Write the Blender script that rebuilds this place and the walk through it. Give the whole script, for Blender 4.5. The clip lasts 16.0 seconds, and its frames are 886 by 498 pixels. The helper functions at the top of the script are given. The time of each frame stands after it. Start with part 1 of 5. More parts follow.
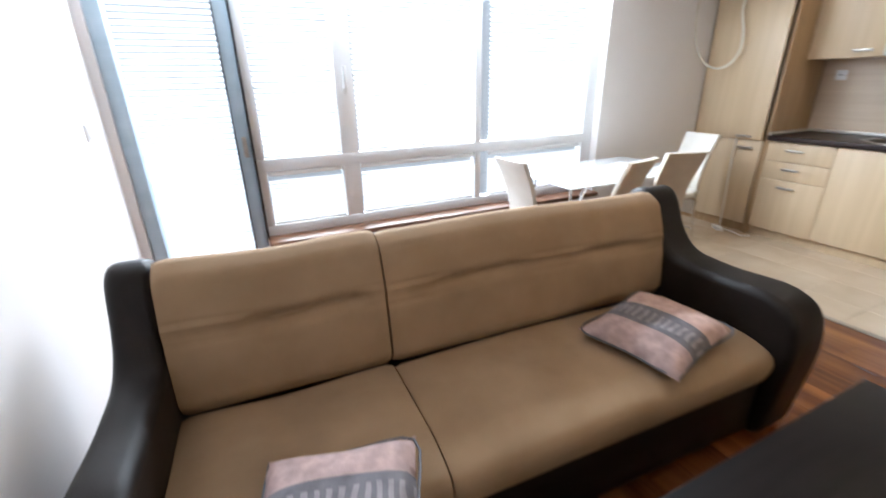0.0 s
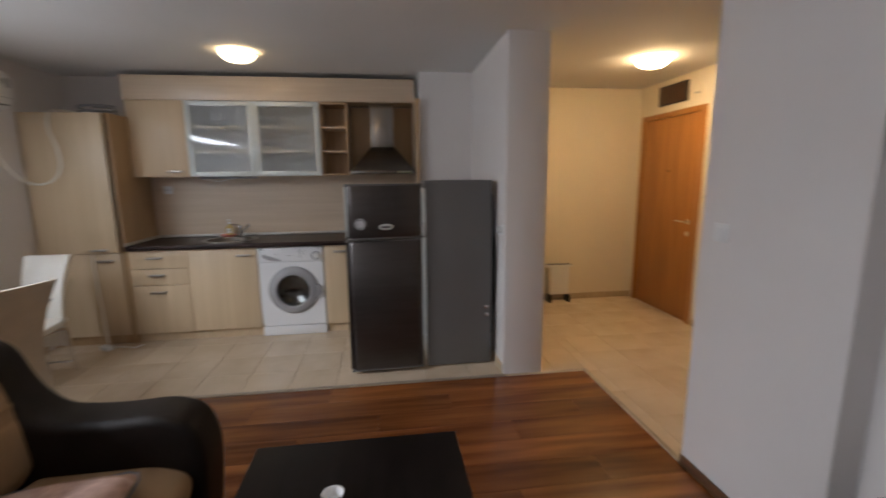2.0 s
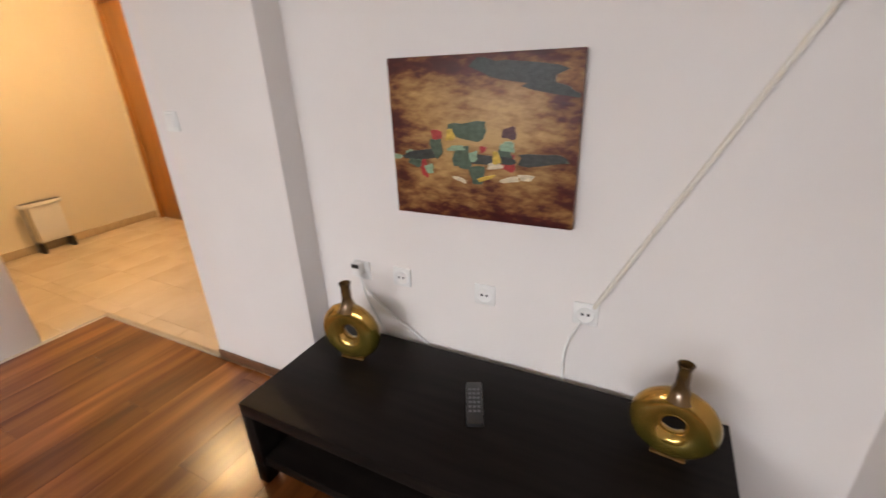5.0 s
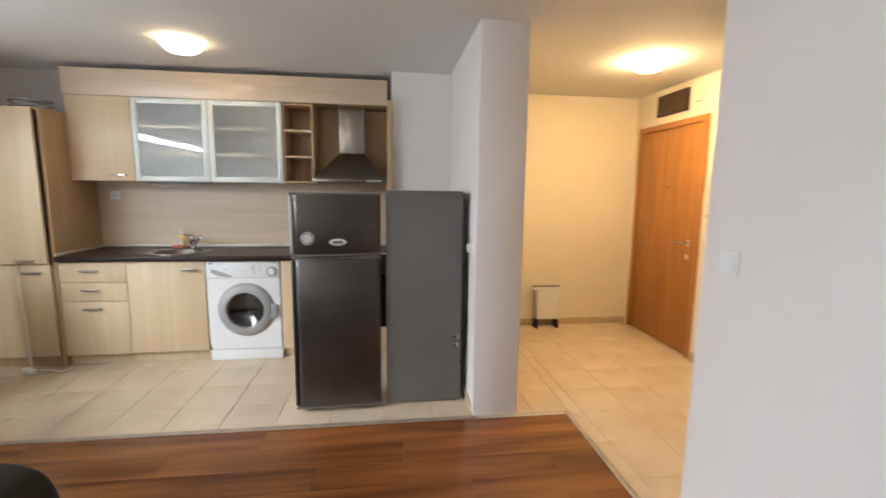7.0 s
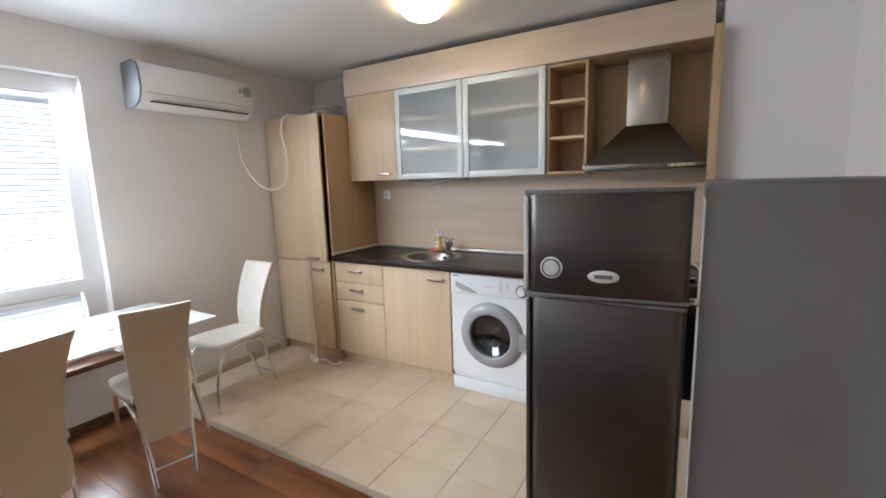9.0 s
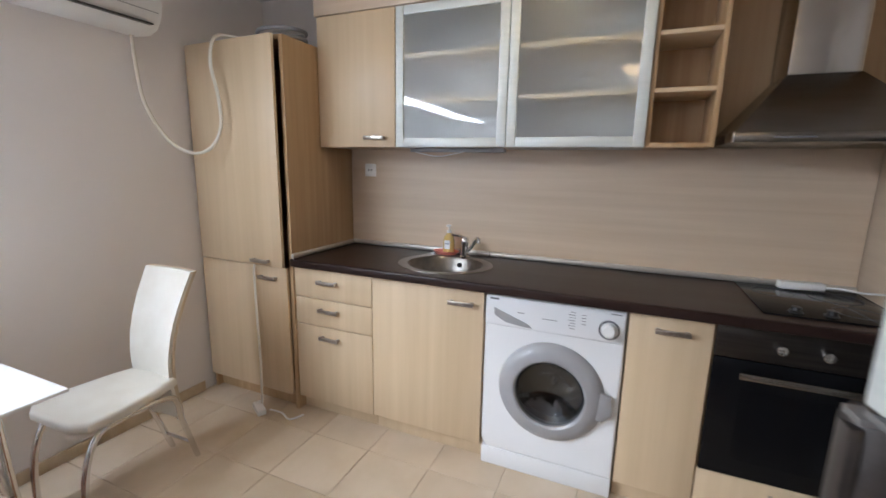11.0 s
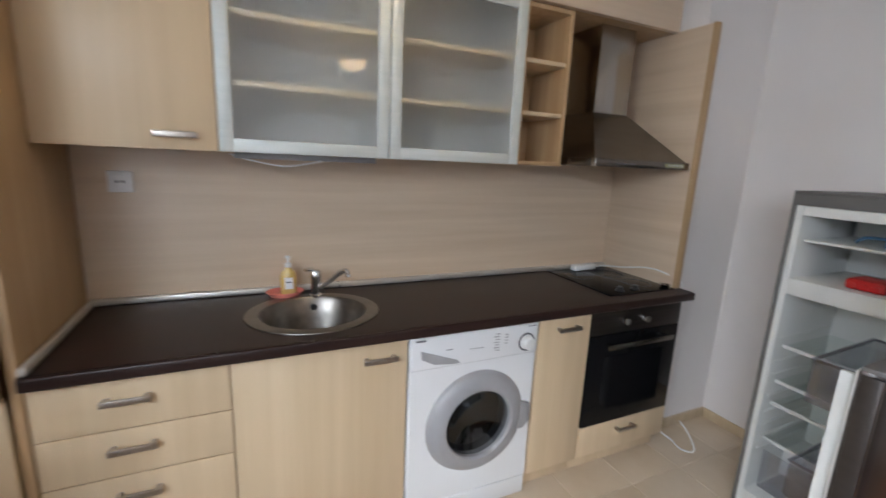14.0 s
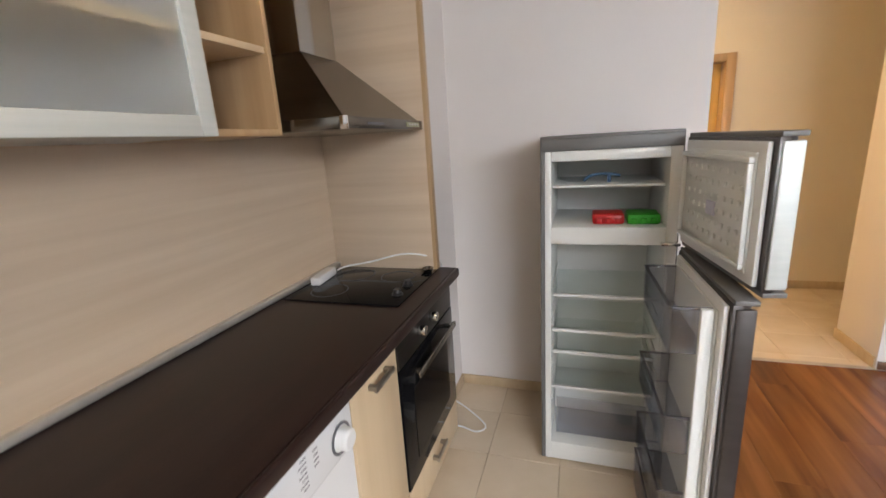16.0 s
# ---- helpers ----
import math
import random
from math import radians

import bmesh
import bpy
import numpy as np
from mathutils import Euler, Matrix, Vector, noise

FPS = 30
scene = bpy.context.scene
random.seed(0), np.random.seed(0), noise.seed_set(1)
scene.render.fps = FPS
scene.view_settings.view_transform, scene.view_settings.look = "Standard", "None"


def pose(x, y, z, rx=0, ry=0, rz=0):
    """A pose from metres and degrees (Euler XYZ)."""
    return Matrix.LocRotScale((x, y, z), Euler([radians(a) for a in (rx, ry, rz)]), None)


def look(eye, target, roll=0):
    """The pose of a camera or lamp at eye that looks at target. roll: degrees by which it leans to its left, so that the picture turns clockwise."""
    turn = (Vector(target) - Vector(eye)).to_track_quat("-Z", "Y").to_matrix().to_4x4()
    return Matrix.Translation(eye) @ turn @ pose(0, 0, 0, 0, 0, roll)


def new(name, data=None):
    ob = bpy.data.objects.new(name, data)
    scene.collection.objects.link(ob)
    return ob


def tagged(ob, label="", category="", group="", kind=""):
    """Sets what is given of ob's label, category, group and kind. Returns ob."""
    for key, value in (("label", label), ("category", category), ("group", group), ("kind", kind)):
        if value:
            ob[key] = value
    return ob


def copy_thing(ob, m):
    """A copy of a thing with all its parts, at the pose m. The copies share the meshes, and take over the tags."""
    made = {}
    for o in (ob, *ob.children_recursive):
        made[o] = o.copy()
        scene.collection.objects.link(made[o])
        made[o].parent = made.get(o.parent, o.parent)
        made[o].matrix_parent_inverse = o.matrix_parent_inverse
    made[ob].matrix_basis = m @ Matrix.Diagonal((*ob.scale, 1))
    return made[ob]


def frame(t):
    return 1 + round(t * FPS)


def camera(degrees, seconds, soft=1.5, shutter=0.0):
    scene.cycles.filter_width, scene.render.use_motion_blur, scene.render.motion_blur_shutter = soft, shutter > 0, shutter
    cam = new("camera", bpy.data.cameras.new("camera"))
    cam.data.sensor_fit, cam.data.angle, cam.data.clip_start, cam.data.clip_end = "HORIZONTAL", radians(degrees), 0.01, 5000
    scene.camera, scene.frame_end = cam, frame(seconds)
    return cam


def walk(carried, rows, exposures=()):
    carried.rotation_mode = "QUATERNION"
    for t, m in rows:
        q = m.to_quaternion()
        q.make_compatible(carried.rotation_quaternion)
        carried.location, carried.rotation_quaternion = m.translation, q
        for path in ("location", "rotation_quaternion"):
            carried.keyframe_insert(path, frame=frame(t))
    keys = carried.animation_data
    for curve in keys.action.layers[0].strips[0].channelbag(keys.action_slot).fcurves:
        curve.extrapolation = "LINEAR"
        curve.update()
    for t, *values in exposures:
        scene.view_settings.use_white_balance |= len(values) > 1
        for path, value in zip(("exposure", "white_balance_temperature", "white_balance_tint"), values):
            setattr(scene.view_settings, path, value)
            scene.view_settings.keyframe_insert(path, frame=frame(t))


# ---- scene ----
cam = camera(92.0, 16.0, shutter=0.45)
PATH = [
    (0, (0.134, 0.082, 1.395), (0.932, 1.764, 0.665), -1.1),
    (0.2, (0.152, 0.136, 1.414), (0.89, 1.871, 0.745), -1.2),
    (0.4, (0.175, 0.185, 1.429), (1.02, 1.891, 0.817), 0.4),
    (0.6, (0.206, 0.208, 1.449), (1.297, 1.798, 0.92), 0.2),
    (0.8, (0.235, 0.213, 1.487), (1.624, 1.576, 1.029), -0.8),
    (1, (0.247, 0.222, 1.494), (1.845, 1.352, 1.081), -1.1),
    (1.5, (0.282, 0.116, 1.484), (2.218, 0.48, 1.141), 0.4),
    (2.3, (0.275, -0.052, 1.494), (2.161, -0.61, 1.134), -2.0),
    (3, (0.209, -0.169, 1.461), (1.771, -1.318, 0.971), -2.7),
    (3.2, (0.187, -0.201, 1.434), (1.644, -1.455, 0.883), -1.4),
    (4.3, (0.16, -0.29, 1.395), (0.74, -2.05, 0.66), -2.4),
    (5.3, (0.154, -0.336, 1.378), (1.199, -1.868, 0.631), -2.9),
    (5.5, (0.192, -0.329, 1.414), (1.379, -1.795, 0.751), -2.8),
    (6, (0.304, -0.295, 1.452), (1.865, -1.462, 1.005), -1.2),
    (6.5, (0.458, -0.276, 1.448), (2.301, -0.97, 1.094), -1.3),
    (7, (0.664, -0.306, 1.462), (2.629, -0.559, 1.192), 0.7),
    (7.5, (0.918, -0.372, 1.485), (2.897, -0.256, 1.204), -0.2),
    (8, (1.225, -0.440, 1.490), (3.083, 0.248, 1.218), 0.4),
    (8.5, (1.521, -0.411, 1.477), (3.243, 0.554, 1.156), -1.8),
    (8.7, (1.641, -0.357, 1.484), (3.338, 0.657, 1.182), -1.7),
    (10.8, (2.549, 0.528, 1.426), (4.341, 1.322, 1.029), 0.4),
    (11, (2.578, 0.656, 1.414), (4.386, 1.421, 1.036), 1.1),
    (11.5, (2.592, 1.008, 1.431), (4.502, 1.465, 1.052), 0.4),
    (12, (2.641, 1.239, 1.429), (4.585, 1.441, 1.004), 1.1),
    (12.5, (2.741, 1.409, 1.447), (4.69, 1.424, 1.002), -0.4),
    (13, (2.811, 1.628, 1.498), (4.763, 1.277, 1.237), 0.2),
    (13.4, (2.845, 1.764, 1.548), (4.79, 1.34, 1.353), 0.9),
    (13.5, (2.85, 1.774, 1.538), (4.786, 1.317, 1.333), 1.1),
    (14, (2.962, 1.73, 1.516), (4.74, 0.909, 1.11), 2.6),
    (14.5, (3.211, 1.608, 1.511), (4.831, 0.514, 1.091), 0.7),
    (15, (3.428, 1.564, 1.457), (4.748, 0.129, 1.011), 1.8),
    (15.2, (3.522, 1.564, 1.462), (4.653, -0.047, 0.978), -0.4),
    (15.5, (3.640, 1.554, 1.465), (4.462, -0.200, 0.967), 0.4),
    (16, (3.805, 1.451, 1.467), (4.420, -0.387, 0.981), -3.6),
]
EXPOSURES = [(0.0, 0.4, 5900, 10), (0.5, 0.25, 5850, 9), (1.0, -0.25, 5700, 11), (1.5, -0.45, 5800, 12), (2.0, -0.82, 6300, 15), (2.5, -0.55, 6600, 17), (3.0, -0.43, 6800, 18), (5.5, 0.38, 6900, 16), (6.0, 0.35, 6800, 15), (7.0, 0.32, 6300, 10), (7.5, 0.3, 5950, 9), (8.0, 0.27, 6150, 11), (8.7, 0.2, 6050, 11), (11.0, 0.17, 5950, 13), (12.5, 0.05, 5950, 13), (13.5, 0.08, 6000, 12), (14.0, 0.0, 6050, 12), (14.5, -0.02, 6150, 12), (15.0, -0.02, 6250, 12), (15.5, 0.38, 6500, 14), (16.0, 0.40, 6500, 14)]
walk(cam, [(t, look(eye, target, roll)) for t, eye, target, roll in PATH], EXPOSURES)
WINDOW_W, OPENING_W, KITCHEN_GLOW, LIVING_GLOW, HALL_GLOW = 1250.0, 66.0, 14.0, 17.0, 135.0

# ---------------------------------------------------------------- world and lights
world = bpy.data.worlds.new("sky")
scene.world = world
world.use_nodes = True
wn = world.node_tree
sky = wn.nodes.new("ShaderNodeTexSky")
sky.sky_type, sky.sun_disc = "NISHITA", False
sky.sun_elevation, sky.sun_rotation = radians(50), radians(200)
wn.nodes["Background"].inputs[1].default_value = 0.15
wn.links.new(sky.outputs[0], wn.nodes["Background"].inputs[0])

sun = new("sun", bpy.data.lights.new("sun", "SUN"))
sun.data.energy, sun.data.angle, sun.data.color = 1.0, radians(12), (1, 0.96, 0.9)
sun.matrix_basis = look((0, -20, 24), (0, 0, 0))


def area(name, m, sx, sy, watts, colour):
    d = bpy.data.lights.new(name, "AREA")
    d.shape, d.size, d.size_y, d.energy, d.color = "RECTANGLE", sx, sy, watts, colour
    ob = new(name, d)
    ob.matrix_basis = m
    return ob


# daylight from the sky above the balcony, coming in through the window opening
area("window_daylight", look((1.3, 5.2, 3.4), (1.3, 3.0, 1.2)), 6.0, 3.0, WINDOW_W, (0.93, 0.97, 1.0))
# added strip lamp at the top of the opening, standing in for sky light
area("opening_fill_lamp", look((1.3, 3.026, 2.135), (1.3, 1.6, 0.9)), 3.45, 0.09, OPENING_W, (0.86, 0.94, 1.0))



# ---------------------------------------------------------------- materials


def material(name):
    m = bpy.data.materials.new(name)
    m.use_nodes = True
    return m, m.node_tree, m.node_tree.nodes["Principled BSDF"]


def rgb(c):
    return (*c, 1)


def surface(name, c0, c1, scale=(6, 6, 6), rough=0.5, metal=0.0, bump=0.05, fine=80.0, coat=0.0, vary=0.0, detail=4.0, ramp=(0.3, 0.7), ior=1.5, finebump=None):
    """Two colours mixed by stretched noise at object size, with fine relief; vary: brightness change from piece to piece."""
    m, t, p = material(name)
    n, l = t.nodes.new, t.links.new
    tc, mp, nz, cr = n("ShaderNodeTexCoord"), n("ShaderNodeMapping"), n("ShaderNodeTexNoise"), n("ShaderNodeValToRGB")
    mp.inputs["Scale"].default_value = scale
    l(tc.outputs["Object"], mp.inputs[0])
    if vary:
        info, comb = n("ShaderNodeObjectInfo"), n("ShaderNodeVectorMath")
        comb.operation = "SCALE"
        comb.inputs[0].default_value = (7, 11, 13)
        l(info.outputs["Random"], comb.inputs["Scale"])
        l(comb.outputs[0], mp.inputs["Location"])
    l(mp.outputs[0], nz.inputs[0])
    nz.inputs["Scale"].default_value, nz.inputs["Detail"].default_value = 1.0, detail
    cr.color_ramp.elements[0].position, cr.color_ramp.elements[1].position = ramp
    cr.color_ramp.elements[0].color, cr.color_ramp.elements[1].color = rgb(c0), rgb(c1)
    l(nz.outputs[0], cr.inputs[0])
    col = cr.outputs[0]
    if vary:
        hsv, mr = n("ShaderNodeHueSaturation"), n("ShaderNodeMapRange")
        mr.inputs["To Min"].default_value, mr.inputs["To Max"].default_value = 1 - vary, 1 + vary
        l(info.outputs["Random"], mr.inputs[0])
        l(mr.outputs[0], hsv.inputs["Value"])
        l(col, hsv.inputs["Color"])
        col = hsv.outputs[0]
    l(col, p.inputs["Base Color"])
    p.inputs["Metallic"].default_value, p.inputs["IOR"].default_value = metal, ior
    p.inputs["Coat Weight"].default_value, p.inputs["Coat Roughness"].default_value = coat, 0.08
    n2, bp, rr = n("ShaderNodeTexNoise"), n("ShaderNodeBump"), n("ShaderNodeMapRange")
    n2.inputs["Scale"].default_value, n2.inputs["Detail"].default_value = fine, 3
    l(tc.outputs["Object"], n2.inputs[0])
    bp.inputs["Strength"].default_value, bp.inputs["Distance"].default_value = bump, 0.004
    l(n2.outputs[0], bp.inputs["Height"])
    l(bp.outputs[0], p.inputs["Normal"])
    rr.inputs["To Min"].default_value, rr.inputs["To Max"].default_value = max(0, rough - 0.06), min(1, rough + 0.06)
    l(nz.outputs[0], rr.inputs[0])
    l(rr.outputs[0], p.inputs["Roughness"])
    return m


def clear(name, colour=(1, 1, 1), rough=0.0, coat=0.0):
    m, t, p = material(name)
    p.inputs["Base Color"].default_value = rgb(colour)
    p.inputs["Transmission Weight"].default_value, p.inputs["Roughness"].default_value, p.inputs["IOR"].default_value = 1.0, rough, 1.45
    p.inputs["Coat Weight"].default_value, p.inputs["Coat Roughness"].default_value = coat, 0.02
    return m


def thin(name, tint, gloss=0.09):
    """Thin clear sheet: what lies behind shows through, with a sharp reflection on top."""
    m, t, p = material(name)
    n, l = t.nodes.new, t.links.new
    tr, gl, mx = n("ShaderNodeBsdfTransparent"), n("ShaderNodeBsdfGlossy"), n("ShaderNodeMixShader")
    tr.inputs[0].default_value = rgb(tint)
    gl.inputs["Roughness"].default_value = 0.03
    mx.inputs[0].default_value = gloss
    l(tr.outputs[0], mx.inputs[1])
    l(gl.outputs[0], mx.inputs[2])
    l(mx.outputs[0], t.nodes["Material Output"].inputs[0])
    return m


def glow(name, colour, strength):
    m, t, p = material(name)
    p.inputs["Base Color"].default_value = rgb(colour)
    p.inputs["Emission Color"].default_value, p.inputs["Emission Strength"].default_value = rgb(colour), strength
    return m


def leaky(name, colour, share):
    """Thin white slats that let part of the daylight through."""
    m, t, p = material(name)
    n, l = t.nodes.new, t.links.new
    tr, mx = n("ShaderNodeBsdfTranslucent"), n("ShaderNodeMixShader")
    p.inputs["Base Color"].default_value = tr.inputs[0].default_value = rgb(colour)
    p.inputs["Roughness"].default_value = 0.4
    mx.inputs[0].default_value = share
    l(p.outputs[0], mx.inputs[1])
    l(tr.outputs[0], mx.inputs[2])
    l(mx.outputs[0], t.nodes["Material Output"].inputs[0])
    return m


PAINT = surface("wall_paint", (0.74, 0.70, 0.68), (0.79, 0.755, 0.735), (1.3, 1.3, 1.3), 0.75, bump=0.12, fine=160)
CREAM = surface("cream_wall_paint", (0.75, 0.67, 0.53), (0.80, 0.72, 0.58), (1.3, 1.3, 1.3), 0.75, bump=0.12, fine=160)
CEIL = surface("ceiling_paint", (0.76, 0.75, 0.73), (0.80, 0.79, 0.78), (1, 1, 1), 0.85, bump=0.08, fine=160)
OAK = surface("light_oak_laminate", (0.595, 0.45, 0.284), (0.675, 0.525, 0.346), (16, 16, 0.7), 0.40, bump=0.03, fine=200, detail=5)
OAK_H = surface("oak_laminate_across", (0.585, 0.452, 0.322), (0.67, 0.537, 0.40), (30, 1.0, 22), 0.30, bump=0.02, fine=200, detail=5)
OAK_S = surface("oak_laminate_side", (0.585, 0.452, 0.322), (0.67, 0.537, 0.40), (1.0, 30, 22), 0.30, bump=0.02, fine=200, detail=5)
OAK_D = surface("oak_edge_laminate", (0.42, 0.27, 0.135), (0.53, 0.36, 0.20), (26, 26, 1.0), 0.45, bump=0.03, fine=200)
WENGE = surface("dark_worktop", (0.017, 0.0085, 0.0075), (0.034, 0.018, 0.015), (14, 2, 14), 0.36, bump=0.05, fine=140, ior=1.36)
BLACK = surface("black_brown_furniture", (0.007, 0.0055, 0.005), (0.013, 0.010, 0.009), (3, 30, 30), 0.34, bump=0.04, fine=120, ior=1.17)
STEEL = surface("brushed_steel", (0.315, 0.295, 0.27), (0.345, 0.325, 0.295), (5, 5, 30), 0.26, 1.0, bump=0.03, fine=120)
CHROME = surface("chrome", (0.72, 0.72, 0.72), (0.8, 0.8, 0.8), (6, 6, 6), 0.1, 1.0, bump=0.0)
NICKEL = surface("brushed_nickel", (0.40, 0.36, 0.32), (0.50, 0.46, 0.41), (60, 60, 60), 0.34, 1.0, bump=0.02)
ALU = surface("pale_aluminium", (0.60, 0.64, 0.62), (0.66, 0.69, 0.67), (3, 3, 60), 0.5, 0.25, bump=0.02)
INOX = surface("dark_inox_door", (0.090, 0.080, 0.076), (0.102, 0.092, 0.087), (4, 4, 40), 0.34, 0.8, bump=0.02)
GREYP = surface("grey_painted_steel", (0.150, 0.146, 0.142), (0.172, 0.168, 0.163), (2, 2, 2), 0.5, 0.15, bump=0.05, fine=220)
WHITE = surface("white_plastic", (0.76, 0.76, 0.75), (0.81, 0.81, 0.80), (4, 4, 4), 0.35, bump=0.02)
ENAMEL = surface("white_enamel", (0.78, 0.79, 0.80), (0.83, 0.84, 0.85), (3, 3, 3), 0.25, bump=0.01, coat=0.3)
GREY = surface("grey_plastic", (0.30, 0.30, 0.31), (0.36, 0.36, 0.37), (6, 6, 6), 0.35, bump=0.02, coat=0.2)
DARK = surface("dark_plastic", (0.012, 0.012, 0.013), (0.02, 0.02, 0.021), (8, 8, 8), 0.3, bump=0.02)
BGLASS = surface("black_glass", (0.004, 0.004, 0.005), (0.007, 0.007, 0.008), (2, 2, 2), 0.08, bump=0.0, ior=1.22)
TOPGLASS = surface("white_glass_top", (0.78, 0.80, 0.80), (0.82, 0.84, 0.84), (2, 2, 2), 0.1, bump=0.0, coat=0.6)
LEATHER = surface("cream_leatherette", (0.70, 0.66, 0.58), (0.76, 0.73, 0.66), (9, 9, 9), 0.42, bump=0.12, fine=260)
TAN = surface("beige_leatherette", (0.56, 0.46, 0.33), (0.63, 0.53, 0.39), (9, 9, 9), 0.45, bump=0.12, fine=260)
BLEATHER = surface("black_leatherette", (0.010, 0.007, 0.006), (0.018, 0.014, 0.012), (8, 8, 8), 0.45, bump=0.2, fine=220, ior=1.30)
SUEDE = surface("beige_suede", (0.285, 0.185, 0.102), (0.385, 0.262, 0.155), (4, 4, 4), 0.9, bump=0.25, fine=320, detail=6)
PLANK = surface("red_brown_laminate", (0.078, 0.021, 0.006), (0.305, 0.110, 0.030), (11, 0.95, 8), 0.24, bump=0.02, fine=150, vary=0.22, detail=6, ramp=(0.27, 0.76))
TILE = surface("beige_floor_tile", (0.56, 0.445, 0.315), (0.67, 0.555, 0.42), (3.2, 3.2, 3.2), 0.22, bump=0.02, fine=60, vary=0.03, detail=6)
GROUT = surface("grout", (0.46, 0.372, 0.27), (0.56, 0.46, 0.345), (20, 20, 20), 0.9, bump=0.3)
SILL = surface("brown_sill_wood", (0.10, 0.042, 0.02), (0.19, 0.085, 0.04), (1.5, 30, 30), 0.4, bump=0.04)
DOORW = surface("orange_oak_door", (0.33, 0.135, 0.032), (0.45, 0.20, 0.052), (24, 24, 1.4), 0.38, bump=0.03, fine=160, detail=5)
PVC = surface("white_window_frame", (0.74, 0.74, 0.74), (0.79, 0.79, 0.79), (3, 3, 3), 0.35, bump=0.01)
# blue-grey of the balcony door frame: its backlit shade put into the colour
BLUEF = surface("backlit_door_frame", (0.36, 0.45, 0.52), (0.42, 0.51, 0.58), (3, 3, 12), 0.4, bump=0.02)
BASE = surface("beige_skirting", (0.50, 0.38, 0.24), (0.58, 0.46, 0.31), (20, 20, 6), 0.45, bump=0.05)
DBASE = surface("brown_skirting", (0.10, 0.045, 0.022), (0.17, 0.08, 0.04), (12, 12, 12), 0.45, bump=0.05)
SLAT = leaky("white_blind_slat", (0.80, 0.82, 0.84), 0.36)
CABLE = surface("white_cable", (0.70, 0.66, 0.57), (0.76, 0.72, 0.64), (9, 9, 9), 0.5)
RED = surface("red_plastic", (0.55, 0.012, 0.012), (0.65, 0.02, 0.018), (9, 9, 9), 0.35)
GREEN = surface("green_plastic", (0.02, 0.36, 0.012), (0.03, 0.45, 0.02), (9, 9, 9), 0.35)
PINK = surface("pink_plastic", (0.72, 0.22, 0.17), (0.80, 0.28, 0.22), (9, 9, 9), 0.4)
SOAP = surface("yellow_liquid_soap", (0.62, 0.42, 0.12), (0.70, 0.50, 0.18), (9, 9, 9), 0.2, coat=0.5)
INK = surface("printed_grey", (0.10, 0.10, 0.11), (0.14, 0.14, 0.15), (9, 9, 9), 0.6)
GOLDV = surface("gold_green_glaze", (0.10, 0.13, 0.02), (0.66, 0.31, 0.06), (6, 6, 5), 0.14, 0.75, bump=0.1, fine=40, coat=0.6)
VASED = surface("brown_glaze_neck", (0.06, 0.03, 0.012), (0.20, 0.11, 0.03), (20, 20, 10), 0.2, 0.5, bump=0.08, coat=0.5)
LINER = surface("fridge_liner", (0.73, 0.74, 0.72), (0.77, 0.78, 0.76), (3, 3, 3), 0.3, bump=0.01)
GLASS = thin("clear_glass", (0.95, 0.97, 0.97), 0.06)
SHELFG = thin("pale_green_glass", (0.95, 0.975, 0.96), 0.10)
CRYSTAL = thin("clear_plastic", (0.80, 0.81, 0.85), 0.14)
SMOKE = thin("smoky_plastic", (0.62, 0.62, 0.67), 0.15)
FROST = clear("frosted_glass", (0.84, 0.86, 0.85), 0.44, 0.75)
# white cabinet insides greyed: shade behind the shadowless panes put into the colour
MELAMINE = surface("shade_toned_melamine", (0.48, 0.47, 0.45), (0.54, 0.53, 0.51), (5, 5, 5), 0.5)
LAMP_K = glow("lit_kitchen_lamp_glass", (1.0, 0.78, 0.46), KITCHEN_GLOW)
LAMP_H = glow("lit_hall_lamp_glass", (1.0, 0.70, 0.34), HALL_GLOW)
LAMP_L = glow("lit_living_lamp_glass", (1.0, 0.70, 0.36), LIVING_GLOW)

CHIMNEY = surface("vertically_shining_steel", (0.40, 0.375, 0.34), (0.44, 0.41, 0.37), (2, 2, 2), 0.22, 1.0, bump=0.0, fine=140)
tangent = CHIMNEY.node_tree.nodes.new("ShaderNodeTangent")
tangent.direction_type, tangent.axis = "RADIAL", "Z"
CHIMNEY.node_tree.links.new(tangent.outputs[0], CHIMNEY.node_tree.nodes["Principled BSDF"].inputs["Tangent"])
CHIMNEY.node_tree.nodes["Principled BSDF"].inputs["Anisotropic"].default_value = 0.8
CHIMNEY.node_tree.nodes["Principled BSDF"].inputs["Anisotropic Rotation"].default_value = 0.25
# canopy and rim steel, its dark reflections put into the base colour
HOODSTEEL = surface("dark_reflection_steel", (0.175, 0.160, 0.142), (0.205, 0.19, 0.17), (5, 5, 40), 0.24, 1.0, bump=0.02, fine=140)
SINKSTEEL = surface("dark_sink_steel", (0.20, 0.185, 0.165), (0.26, 0.24, 0.215), (30, 30, 30), 0.32, 1.0, bump=0.05, fine=160)

# ---------------------------------------------------------------- mesh helpers


